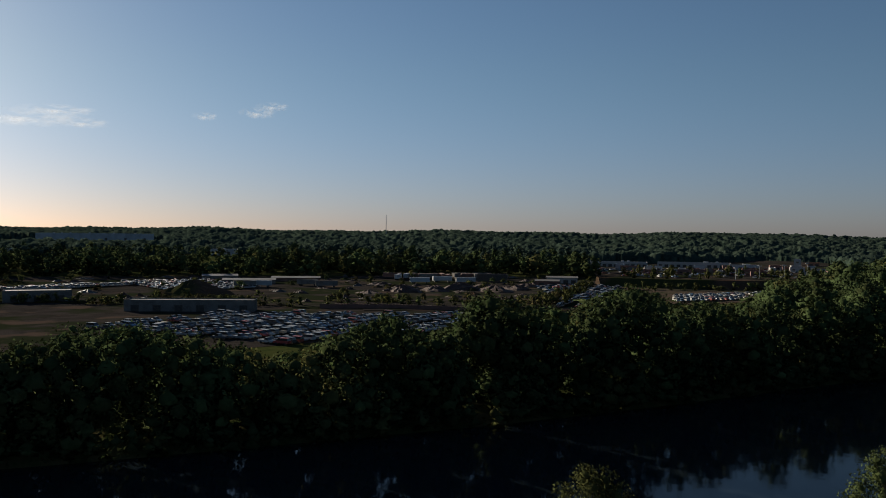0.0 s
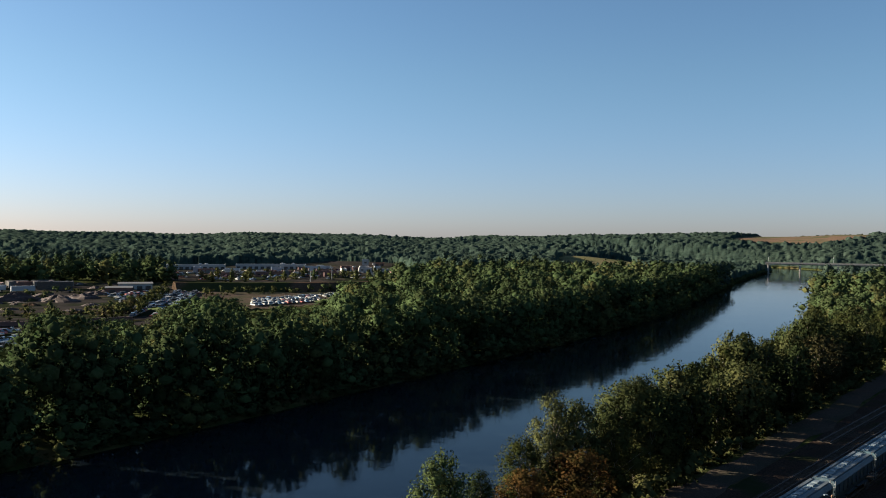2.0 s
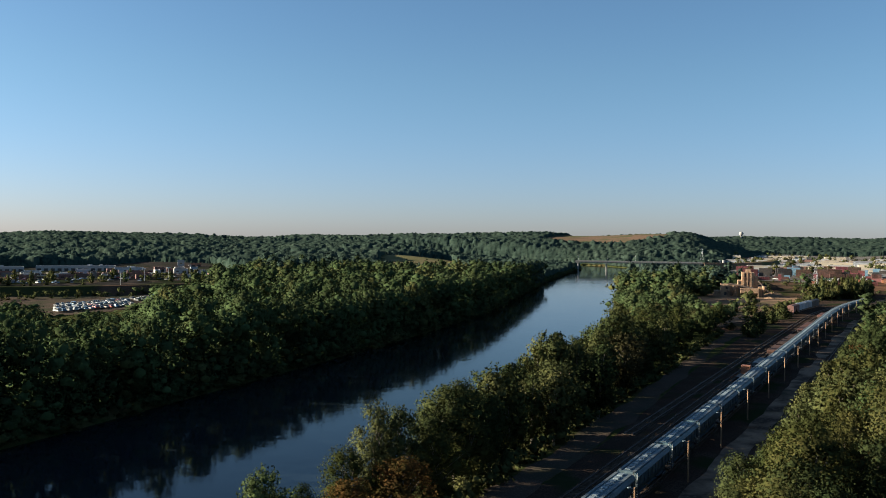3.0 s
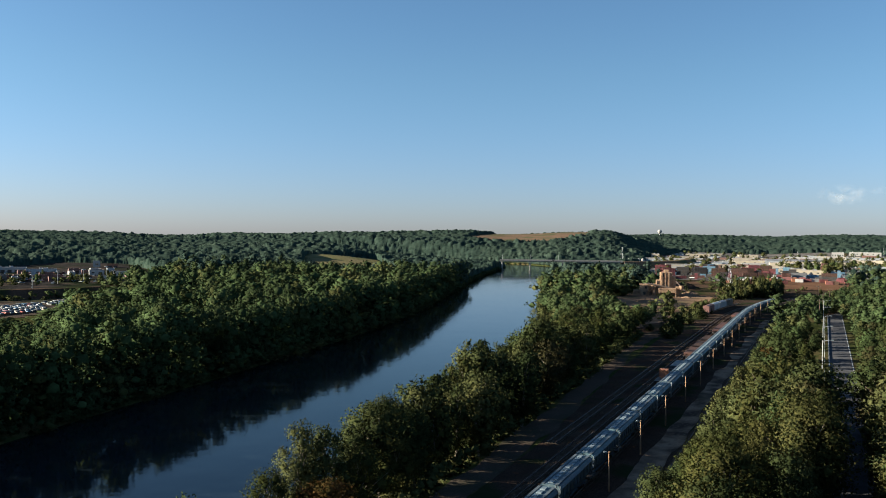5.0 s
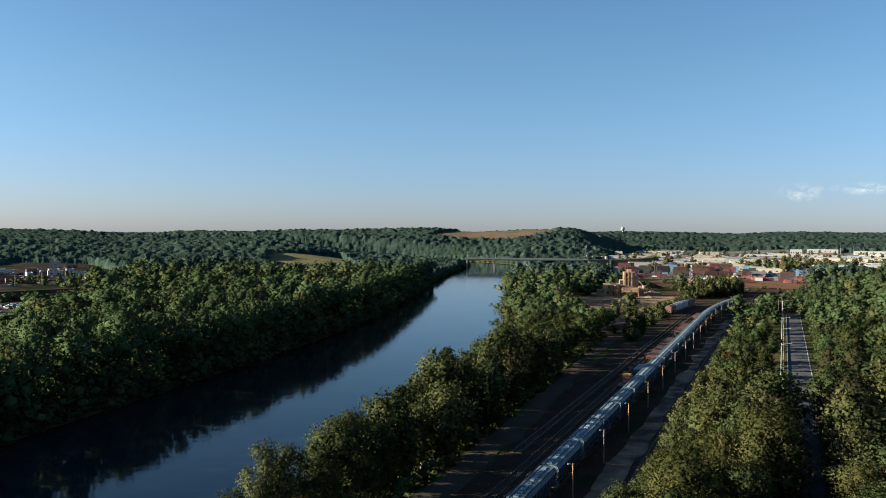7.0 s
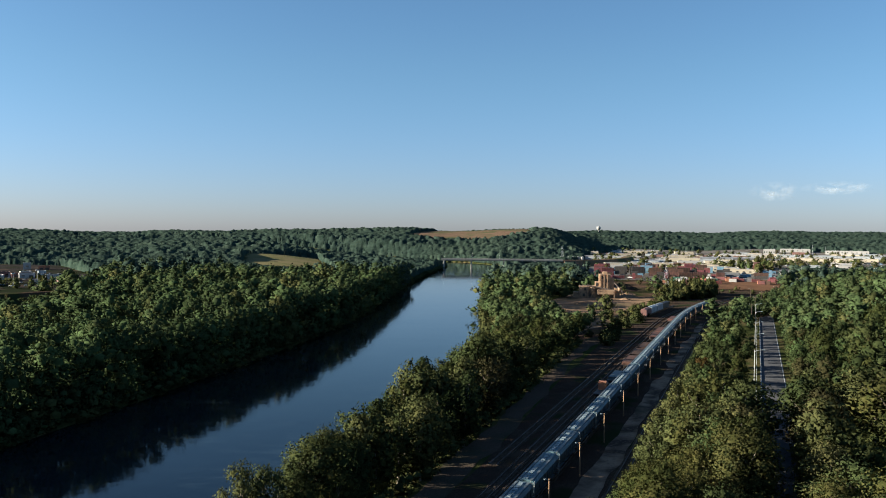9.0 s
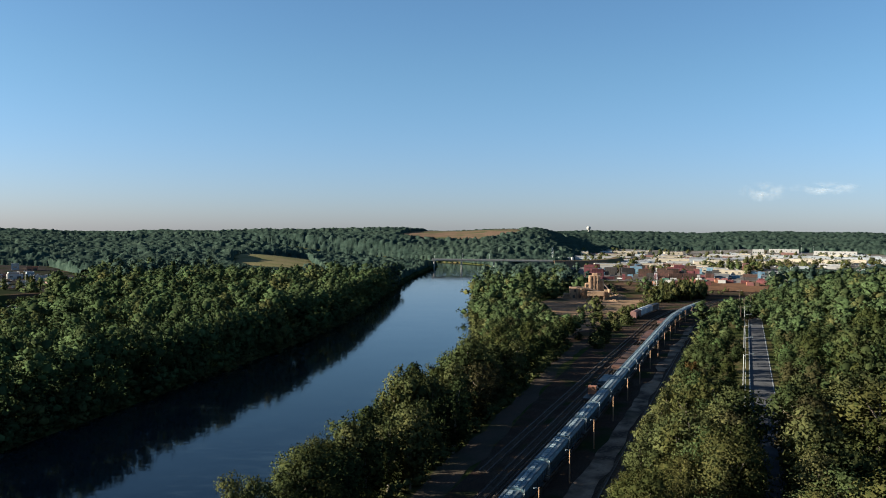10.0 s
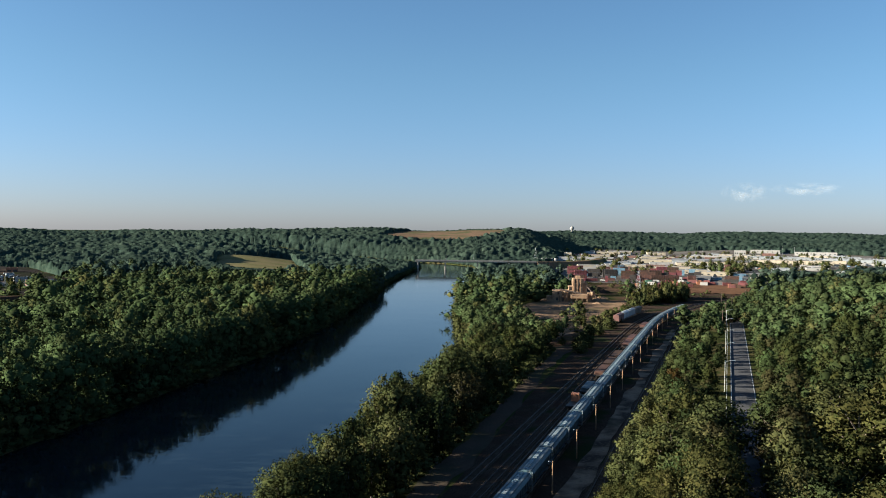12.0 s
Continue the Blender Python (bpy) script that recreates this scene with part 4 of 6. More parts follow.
def hopper_car():
    ob = thing("covered_hopper_car", Matrix.Identity(4), "blue-grey covered hopper rail car with pale roof hatches", "rail car", "cars of the freight train")
    half = 8.6
    sec = [(-0.75, 1.2), (0.75, 1.2), (1.5, 2.55), (1.55, 3.85), (1.25, 4.3), (0.45, 4.45), (-0.45, 4.45), (-1.25, 4.3), (-1.55, 3.85), (-1.5, 2.55)]
    sh = Shape()
    sh.loft([[(x, y, max(z, low)) for y, z in sec] for x, low in ((-half, 2.6), (-half + 1.5, 1.2), (half - 1.5, 1.2), (half, 2.6))])
    part("body", sh, HOPPER_SHADED, ob)
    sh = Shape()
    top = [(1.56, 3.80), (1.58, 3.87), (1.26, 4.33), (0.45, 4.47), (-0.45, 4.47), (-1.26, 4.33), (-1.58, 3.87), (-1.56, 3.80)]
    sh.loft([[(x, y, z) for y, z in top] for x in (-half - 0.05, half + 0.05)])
    part("roof", sh, HOPPERROOF_LIT, ob, "pale-streaked blue steel roof")
    for i in range(3):
        x = -4.9 + i * 4.9
        sh = Shape()
        sh.loft([[(x + dx * k, y * k, z) for dx, y in ((-2.2, -1.2), (2.2, -1.2), (2.2, 1.2), (-2.2, 1.2))] for k, z in ((0.35, 0.42), (1.0, 1.3))])
        part("hopper_bay", sh, HOPPER_SHADED, ob)
    for i in range(10):
        sh = Shape()
        x = -7.4 + i * 1.64
        sh.box(x - 0.6, x + 0.6, -0.36, 0.36, 4.44, 4.62, bevel=0.06)
        part("hatch", sh, HATCH, ob)
    for y in (-0.95, 0.95):
        sh = Shape()
        sh.box(-half, half, y - 0.2, y + 0.2, 4.46, 4.51)
        part("running_board", sh, DULLSTEEL, ob)
    for i in range(9):
        for y in (-1.57, 1.57):
            sh = Shape()
            x = -7.2 + i * 1.8
            sh.box(x - 0.06, x + 0.06, y - 0.06, y + 0.06, 2.5, 3.85)
            part("side_post", sh, HOPPER_SHADED, ob)
    for x in (-1, 1):
        sh = Shape()
        for z in np.arange(1.2, 4.4, 0.4):
            sh.rod((x * half + x * 0.06, -1.5, z), (x * half + x * 0.06, -0.9, z), 0.03, sides=4)
        for y in (-1.5, -0.9):
            sh.rod((x * half + x * 0.06, y, 1.0), (x * half + x * 0.06, y, 4.4), 0.03, sides=4)
        part("ladder", sh, GALV, ob)
        truck = Shape()
        for y in (-1.0, 1.0):
            truck.box(x * 6.9 - 1.3, x * 6.9 + 1.3, y - 0.1, y + 0.1, 0.55, 0.95, bevel=0.05)
        truck.box(x * 6.9 - 0.3, x * 6.9 + 0.3, -1.0, 1.0, 0.6, 1.0)
        tr = part("truck", truck, DARKMETAL, ob)
        for dx in (-0.87, 0.87):
            w = Shape()
            for y in (-0.75, 0.75):
                w.rod((x * 6.9 + dx, y - 0.07, 0.79), (x * 6.9 + dx, y + 0.07, 0.79), 0.43, sides=12)
            w.rod((x * 6.9 + dx, -0.75, 0.79), (x * 6.9 + dx, 0.75, 0.79), 0.08, sides=6)
            part("wheelset", w, STEEL, tr)
        sh = Shape()
        sh.box(min(x * half, x * (half + 0.6)), max(x * half, x * (half + 0.6)), -0.15, 0.15, 0.85, 1.15)
        sh.box(x * half - 0.7, x * half + 0.7, -1.35, 1.35, 1.05, 1.3)
        part("coupler", sh, DARKMETAL, ob)
    return ob


def on_track(base, s):
    o = rail_offset(s, base)
    a = math.degrees(math.atan2(rail_offset(s + 1, base) - o, 1))
    return pose(*W(s, o, 0.0), 0, 0, HEADING + a)


car0 = hopper_car()
for i in range(26):
    m_ = on_track(TRAIN_O, 63.5 + 18.4 * i)
    if i:
        copy_thing(car0, m_)
    else:
        car0.matrix_basis = m_


def flat_car(label, load):
    """A low flat rail car with a load of its own."""
    ob = thing("flat_rail_car", Matrix.Identity(4), label, "rail car", "cars standing on the second track")
    sh = Shape()
    sh.box(-8.5, 8.5, -1.4, 1.4, 0.95, 1.3, bevel=0.08)
    part("deck", sh, DARKMETAL, ob)
    for x in (-6.3, 6.3):
        sh = Shape()
        for y in (-1.0, 1.0):
            sh.box(x - 1.2, x + 1.2, y - 0.1, y + 0.1, 0.5, 0.9)
        tr = part("truck", sh, DARKMETAL, ob)
        for dx in (-0.85, 0.85):
            w = Shape()
            w.rod((x + dx, -0.8, 0.78), (x + dx, 0.8, 0.78), 0.42, sides=12)
            part("wheelset", w, STEEL, tr)
    for name, box_, mat_ in load:
        sh = Shape()
        sh.box(*box_, bevel=0.08)
        part(name, sh, mat_, ob)
    return ob


fc = flat_car("dark flat rail car loaded with an orange-red machine", (("cabin", (-2.2, -0.4, -1.1, 1.1, 1.3, 3.4), ORANGE), ("engine_cover", (-0.4, 3.2, -1.0, 1.0, 1.3, 2.4), DARKMETAL), ("boom", (3.2, 6.5, -0.3, 0.3, 1.5, 2.1), DARKMETAL)))
fc.matrix_basis = on_track(TRAIN_O + 4.6, 230)
fc = flat_car("flat rail car with a pale sheet-metal load", (("crate", (-6.5, 5.5, -1.2, 1.2, 1.3, 2.0), DULLSTEEL),))
fc.matrix_basis = on_track(TRAIN_O + 4.6, 252)
fc = flat_car("rust red gondola rail car", (("side_wall", (-8, 8, -1.45, 1.45, 1.3, 2.3), DULLRUST),))
fc.matrix_basis = on_track(TRAIN_O + 4.6, 282)
copy_thing(fc, on_track(TRAIN_O + 4.6, 301))
fc = flat_car("dull brown low gondola rail car", (("side_wall", (-8, 8, -1.4, 1.4, 1.3, 2.2), DULLRUST),))
fc.matrix_basis = on_track(TRAIN_O + 4.6, 320)
for s_ in (357.2, 375.8, 431.6):
    copy_thing(fc, on_track(TRAIN_O + 4.6, s_))


def box_car(mat, label):
    ob = thing("box_car", Matrix.Identity(4), label, "rail car", "box cars beside the plant yard")
    sh = Shape()
    sh.loft([[(x, y, z) for y, z in ((-1.5, 1.1), (1.5, 1.1), (1.5, 4.1), (0, 4.5), (-1.5, 4.1))] for x in (-7.5, 7.5)])
    part("body", sh, mat, ob)
    for y in (-1.54, 1.54):
        sh = Shape()
        sh.box(-1.5, 1.5, y - 0.05, y + 0.05, 1.2, 3.9)
        part("door", sh, mat, ob)
    for x in (-5.6, 5.6):
        sh = Shape()
        for dx in (-0.85, 0.85):
            sh.rod((x + dx, -0.9, 0.78), (x + dx, 0.9, 0.78), 0.42, sides=12)
        sh.box(x - 1.2, x + 1.2, -1.0, 1.0, 0.7, 1.1)
        part("truck", sh, DARKMETAL, ob)
    return ob


bx = box_car(SHEETGREY, "weathered grey box car with a pale roof")
bx.matrix_basis = on_track(55.5, 470)
copy_thing(bx, on_track(55.5, 486))
bx = box_car(BRICKRED, "rust brown box car on a siding")
bx.matrix_basis = on_track(55.5, 454)
bx = box_car(DARKMETAL, "dark box car on a siding")
bx.matrix_basis = on_track(55.5, 502)

# ---- lamp posts ----


def yard_lamp():
    ob = thing("yard_lamp", Matrix.Identity(4), "short brown wooden yard lamp post with a small lamp head", "lamp post", "lamps along the train")
    sh = Shape()
    sh.rod((0, 0, -0.3), (0, 0, 6.0), 0.15, 0.11)
    part("post", sh, POLEWOOD, ob)
    sh = Shape()
    sh.rod((0, 0, 5.75), (-0.45, 0.45, 6.0), 0.04, sides=5)
    part("arm", sh, GALV, ob)
    sh = Shape()
    sh.box(-0.22, 0.22, -0.12, 0.12, 5.95, 6.08, pose(-0.5, 0.5, 0, 0, 0, 135), bevel=0.03)
    part("lamp_head", sh, HATCH, ob)
    return ob


lamp0 = yard_lamp()
for i, s_ in enumerate((98, 125, 149, 175, 202.4, 229, 257, 287, 314, 341, 368, 395, 422, 449, 476, 503)):
    m_ = pose(*W(s_, rail_offset(s_, 30.2)), 0, 0, HEADING)
    if i:
        copy_thing(lamp0, m_)
    else:
        lamp0.matrix_basis = m_


def street_lamp():
    ob = thing("street_lamp", Matrix.Identity(4), "grey street lamp post with a long curved arm", "street lamp", "lamps along the road")
    sh = Shape()
    sh.rod((0, 0, -0.3), (0, 0, 9.2), 0.14, 0.09)
    part("post", sh, GALV, ob)
    sh = Shape()
    pts = [(0, 0, 8.6), (0, -0.8, 9.1), (0, -2.2, 9.35)]
    for a, b in zip(pts, pts[1:]):
        sh.rod(a, b, 0.06, sides=6)
    part("arm", sh, GALV, ob)
    sh = Shape()
    sh.box(-0.15, 0.15, -2.9, -2.1, 9.27, 9.42, bevel=0.05)
    part("lamp_head", sh, HATCH, ob)
    return ob


lamp1 = street_lamp()
for i, s_ in enumerate((266, 310, 352, 400, 446)):
    m_ = pose(*W(s_, 1.4 + 0.005 * (s_ - 230)), 0, 0, HEADING)
    if i:
        copy_thing(lamp1, m_)
    else:
        lamp1.matrix_basis = m_

# guard rail beside the road
rail0 = thing("guard_rail", pose(*W(0, -0.9), 0, 0, HEADING + 0.28), "long galvanised steel guard rail beside the road", "guard rail")
sh = Shape()
sh.loft([[(x, 0.55 + a, z) for a, z in ((0, 0.45), (0.05, 0.52), (0, 0.6), (0.05, 0.68), (0, 0.75), (-0.04, 0.6))] for x in (60, 200, 340, 470)])
part("beam", sh, GALV, rail0)
post_mesh = Shape().box(-0.05, 0.05, 0.6, 0.72, -0.3, 0.75).mesh("post", GALV)
for i in range(100):
    p = part("post", post_mesh, GALV, rail0)
    p.location = (62 + 4 * i, 0, 0)

# utility poles with wires beyond the wedge


def utility_pole():
    ob = thing("utility_pole", Matrix.Identity(4), "tall brown wooden utility pole with a cross-arm", "utility pole", "poles along the road")
    sh = Shape()
    sh.rod((0, 0, -0.4), (0, 0, 11.5), 0.18, 0.11)
    part("pole", sh, TIMBER, ob)
    sh = Shape()
    sh.box(-0.06, 0.06, -1.2, 1.2, 10.6, 10.75)
    arm = part("cross_arm", sh, TIMBER, ob)
    for y in (-1.0, 0.0, 1.0):
        sh = Shape()
        sh.rod((0, y, 10.75), (0, y, 11.0), 0.06, 0.04, 6)
        part("insulator", sh, HATCH, arm)
    return ob


up = utility_pole()
for i, (s_, o_) in enumerate(((418, 4), (470, 3), (512, 0), (545, 6), (575, -8))):
    m_ = pose(*W(s_, o_, float(ground_z(*W(s_, o_)[:2]))), 0, 0, HEADING)
    if i:
        copy_thing(up, m_)
    else:
        up.matrix_basis = m_

# ---- bridge and ramp ----
BX0, BY0, BX1, BY1 = 820.0, 688.0, 912.0, 570.0
bl = math.hypot(BX1 - BX0, BY1 - BY0)
bridge = thing("road_bridge", pose(BX0, BY0, 0, 0, 0, math.degrees(math.atan2(BY1 - BY0, BX1 - BX0))), "long pale concrete girder bridge over the river", "bridge")
sh = Shape()
sh.box(0, bl, -5, 5, 9.2, 9.8)
part("deck", sh, CONCRETE, bridge)
for y in (-3.6, 0, 3.6):
    sh = Shape()
    sh.box(0, bl, y - 0.3, y + 0.3, 8.0, 9.2)
    part("girder", sh, CONCRETE, bridge)
for y in (-4.8, 4.8):
    sh = Shape()
    sh.box(0, bl, y - 0.15, y + 0.15, 9.8, 10.8)
    part("parapet", sh, CONCRETE, bridge)
for x in (3, 37, 77, 116):
    sh = Shape()
    sh.box(x - 0.9, x + 0.9, -3.6, 3.6, -5, 7.2, bevel=0.3)
    sh.box(x - 1.0, x + 1.0, -5, 5, 7.2, 8.0)
    part("pier", sh, CONCRETE, bridge)
for x in (3, 38, 72):
    sh = Shape()
    sh.rod((x, 4.8, 10.4), (x, 4.8, 17.6), 0.14, 0.09, 6)
    sh.rod((x, 4.8, 17.6), (x, 2.5, 18.0), 0.07, sides=5)
    part("lamp_post", sh, GALV, bridge)
ramp = Shape()
pts = [(BX1, BY1, 9.8), (946, 549, 10.0), (985, 541, 10.8), (1030, 548, 11.6), (1075, 566, 12.4)]
side = []
for (x, y, z), (x2, y2, _) in zip(pts, pts[1:] + [(1120, 590, 13)]):
    a = math.atan2(y2 - y, x2 - x)
    g = float(ground_z(x, y)) - 1
    c, s = math.cos(a), math.sin(a)
    side.append([(x - 5 * -s, y - 5 * c, z), (x + 5 * -s, y + 5 * c, z), (x + 12 * -s, y + 12 * c, g), (x - 12 * -s, y - 12 * c, g)])
ramp.loft(side)
solid("ramp_embankment", ramp, DRY, "grassy earth ramp leading up to the bridge", "embankment", "structure")

# ---- buildings ----


def building(name, label, x, y, w, d, h, heading, wall, roof, gable=0.0, windows=0, doors=0, units=0, group="buildings of the town"):
    """A hall or shed; its front faces -y before it is turned."""
    h = h * (0.78 if x > 900 else 1.0)
    ob = thing(name, pose(x, y, float(ground_z(x, y)) - 0.1, 0, 0, heading), label, name.replace("_", " "), group)
    sh = Shape()
    if gable:
        sh.loft([[(xx, -d / 2, -0.8), (xx, d / 2, -0.8), (xx, d / 2, h), (xx, 0, h + gable - 0.1), (xx, -d / 2, h)] for xx in (-w / 2, w / 2)])
        part("wall", sh, wall, ob)
        for sgn in (-1, 1):
            sh = Shape()
            sh.loft([[(xx, sgn * (d / 2 + 0.4), h - 0.15), (xx, sgn * (d / 2 + 0.4), h + 0.05), (xx, 0, h + gable + 0.2), (xx, 0, h + gable)] for xx in (-w / 2 - 0.4, w / 2 + 0.4)])
            part("roof", sh, roof, ob)
    else:
        sh.box(-w / 2, w / 2, -d / 2, d / 2, -0.8, h)
        part("wall", sh, wall, ob)
        sh = Shape()
        sh.box(-w / 2 + 0.3, w / 2 - 0.3, -d / 2 + 0.3, d / 2 - 0.3, h, h + 0.12)
        part("roof", sh, roof, ob)
        for a, b, c, e in ((-w / 2, w / 2, -d / 2 - 0.003, -d / 2 + 0.3), (-w / 2, w / 2, d / 2 - 0.3, d / 2 + 0.003), (-w / 2 - 0.003, -w / 2 + 0.3, -d / 2 + 0.3, d / 2 - 0.3), (w / 2 - 0.3, w / 2 + 0.003, -d / 2 + 0.3, d / 2 - 0.3)):
            sh = Shape()
            sh.box(a, b, c, e, h, h + 0.5)
            part("parapet", sh, wall, ob)
    for i in range(windows):
        xx = -w / 2 + (i + 0.5) * w / windows
        sh = Shape()
        sh.box(xx - min(1.1, 0.2 * w / windows), xx + min(1.1, 0.2 * w / windows), -d / 2 - 0.08, -d / 2 + 0.02, h * 0.4, h * 0.66)
        part("window", sh, GLASS, ob)
    for i in range(doors):
        xx = -w / 2 + (i + 0.5) * w / doors + w / doors * 0.25 * (windows > 0)
        sh = Shape()
        sh.box(xx - 1.5, xx + 1.5, -d / 2 - 0.07, -d / 2 + 0.02, 0.1, min(3.4, h * 0.62))
        part("door", sh, DARKMETAL, ob)
    for i in range(units):
        xx, yy = random.uniform(-0.42, 0.42) * w, random.uniform(-0.35, 0.35) * d
        sh = Shape()
        sh.box(xx - 1.2, xx + 1.2, yy - 0.9, yy + 0.9, h + 0.1, h + 1.4, bevel=0.08)
        part("roof_unit", sh, GALV, ob)
    return ob


random.seed(23)
AWAY = "buildings far across the river"
building("warehouse", "long low cream warehouse with a pale roof", 1214, 537, 71, 37, 7.1, -66, SHEETCREAM, ROOFPALE, 0, 0, 5, 3)
building("warehouse", "long warehouse with a dull grey roof", 1189, 475, 67, 40, 7.6, -68, SHEETGREY, ROOFDARK, 1.6, 0, 4)
building("warehouse", "tan sheet-metal warehouse with loading doors", 1097, 399, 52, 32, 7.3, -69, SHEETCREAM, ROOFPALE, 1.4, 0, 5)
building("warehouse", "long cream warehouse with a low roof", 842, 314, 36, 18, 4.0, -69, SHEETCREAM, ROOFPALE, 0, 6, 0, 3)
building("shed", "grey gabled shed with a pale end wall", 748, 292, 12, 18, 3.4, -72, SHEETGREY, ROOFPALE, 2.0, 2, 1)
building("shed", "low grey sheet-metal shed", 752, 262, 12, 10, 3.2, -70, SHEETGREY, ROOFDARK, 1.0, 3, 1)
building("shed", "small white flat-roofed shed", 748, 318, 11, 8, 3.0, -68, SHEETWHITE, ROOFPALE, 0, 4, 0, 1)
building("warehouse", "white hall with a grey roof", 1456, 552, 63, 36, 6.9, -70, SHEETWHITE, ROOFDARK, 0, 8, 0, 4)
building("office_block", "tall white office block with window bands", 1666, 579, 21, 21, 13.8, -71, SHEETWHITE, ROOFPALE, 0, 5, 0, 2)
building("warehouse", "white distant hall with a flat roof", 1811, 577, 57, 32, 8.1, -73, SHEETWHITE, ROOFPALE, 0, 6, 0, 4)
building("warehouse", "wide white distant hall with a stepped roof", 1808, 477, 77, 35, 7.7, -75, SHEETWHITE, ROOFPALE, 0, 9, 0, 5)
building("warehouse", "long grey hall with a dark wall", 1484, 456, 89, 36, 8.3, -73, SHEETGREY, ROOFPALE, 0, 0, 6, 4)
building("warehouse", "very long cream warehouse with a pale flat roof", 1250, 363, 108, 52, 8.6, -74, SHEETCREAM, ROOFPALE, 0, 0, 9, 8)
building("warehouse", "wide hall with a pale membrane roof", 1436, 316, 100, 65, 8.4, -77, SHEETGREY, ROOFPALE, 0, 0, 6, 9)
building("shed", "low white shed behind trees", 802, 254, 29, 14, 5.3, -72, SHEETWHITE, ROOFPALE, 0.9, 4, 1)
building("shed", "small cream shed near the road", 724, 232, 11, 9, 3.0, -72, SHEETCREAM, ROOFPALE, 0.8, 2, 1)
building("shed", "low white shed among trees", 908, 208, 23, 15, 5.9, -77, SHEETWHITE, ROOFPALE, 0, 4, 1, 1)
building("warehouse", "long low white hall beside storage tanks", 1170, 649, 95, 25, 7.1, -61, SHEETWHITE, ROOFPALE, 0, 0, 7, 3)
building("elevator_tower", "tall cream concrete elevator tower", 1216, 700, 12, 12, 11.5, -61, SHEETCREAM, ROOFPALE, 0, 2, 0, 2)
for i in range(92):
    a, r = radians(random.uniform(60.5, 80)), 960 + 870 * random.random() ** 0.8
    w_ = random.uniform(16, 56)
    mat_, rf_ = random.choice(((SHEETWHITE, ROOFPALE), (SHEETCREAM, ROOFPALE), (SHEETGREY, ROOFDARK), (SHEETGREY, ROOFPALE), (SHEETWHITE, ROOFDARK), (SHEETCREAM, ROOFDARK), (BRICKRED, ROOFDARK)))
    building("warehouse", {SHEETWHITE: "white flat-roofed industrial hall", SHEETCREAM: "cream flat-roofed industrial hall", SHEETGREY: "grey industrial hall with a dark roof", BRICKRED: "red-brown masonry hall with a pale roof"}[mat_],
             r * math.sin(a), r * math.cos(a), w_, random.uniform(16, 42), random.uniform(3.6, 6.2), -math.degrees(a) + random.uniform(-6, 6), mat_, rf_, 0, int(w_ / 14), 0, 2)
# across the river
building("warehouse", "white and blue hall with dark windows", -194, 868, 36, 20, 5.4, 13, SHEETWHITE, ROOFPALE, 0, 0, 2, 1, AWAY)
building("shed", "small white-roofed shed among trees", -145, 880, 11, 9, 3.2, 10, SHEETWHITE, ROOFPALE, 0.7, 2, 0, 0, AWAY)
building("warehouse", "very long pale warehouse on the ridge", -427, 1175, 146, 38, 9.0, 20, SHEETGREY, ROOFPALE, 0, 0, 6, 6, AWAY)
building("warehouse", "pale flat-roofed hall below the ridge", -372, 790, 38, 16, 6.4, 25, SHEETGREY, ROOFPALE, 0, 6, 0, 2, AWAY)
building("shed", "dark shed with a flat grey roof", -163, 380, 27, 14, 4.6, 23, DARKCONCRETE, ROOFDARK, 0, 0, 3, 0, AWAY)
building("shed", "long grey concrete shed with wide doors", -86, 338, 49, 9, 4.2, 3, DARKCONCRETE, ROOFDARK, 0, 0, 6, 0, AWAY)
building("shed", "low grey open shed in the scrap yard", -120, 540, 21, 10, 2.8, 12, DARKCONCRETE, ROOFDARK, 0.8, 0, 3, 0, AWAY)
building("shed", "long low grey shed in the scrap yard", -96, 508, 30, 9, 2.6, 10, DARKCONCRETE, ROOFDARK, 0.6, 0, 4, 0, AWAY)
building("shed", "long low shed with a brown wall", -72, 532, 29, 9, 2.6, 7, BRICKRED, ROOFDARK, 0.6, 0, 4, 0, AWAY)
building("shed", "dark long shed beside the scrap heaps", 50, 546, 19, 10, 4.6, -5, DARKMETAL, ROOFDARK, 0, 0, 3, 0, AWAY)
building("shed", "low pale shed with dark doorways", 93, 536, 19, 9, 3.8, -10, SHEETWHITE, ROOFPALE, 0.6, 0, 4, 0, AWAY)
building("shed", "brown low shed beside the lane", 80, 512, 14, 9, 3.2, -9, BRICKRED, ROOFPALE, 0.6, 0, 2, 0, AWAY)
building("long_store", "long low white store building with dark bays", 178, 742, 48, 15, 3.8, -13, SHEETWHITE, ROOFPALE, 0, 0, 10, 2, AWAY)
building("long_store", "long low white store with a red end", 240, 730, 60, 15, 3.8, -18, SHEETWHITE, ROOFPALE, 0, 0, 12, 3, AWAY)
building("shed", "pale grey low shed among poles", 268, 690, 22, 11, 4.0, -20, SHEETGREY, ROOFPALE, 0, 4, 0, 1, AWAY)
building("shed", "bright white tall box-shaped shed", 340, 752, 6, 5, 5.6, -24, SHEETWHITE, ROOFPALE, 0, 1, 0, 0, AWAY)
building("shed", "orange and white low shed", 350, 742, 9, 6, 3.2, -25, ORANGE, ROOFPALE, 0, 0, 2, 0, AWAY)
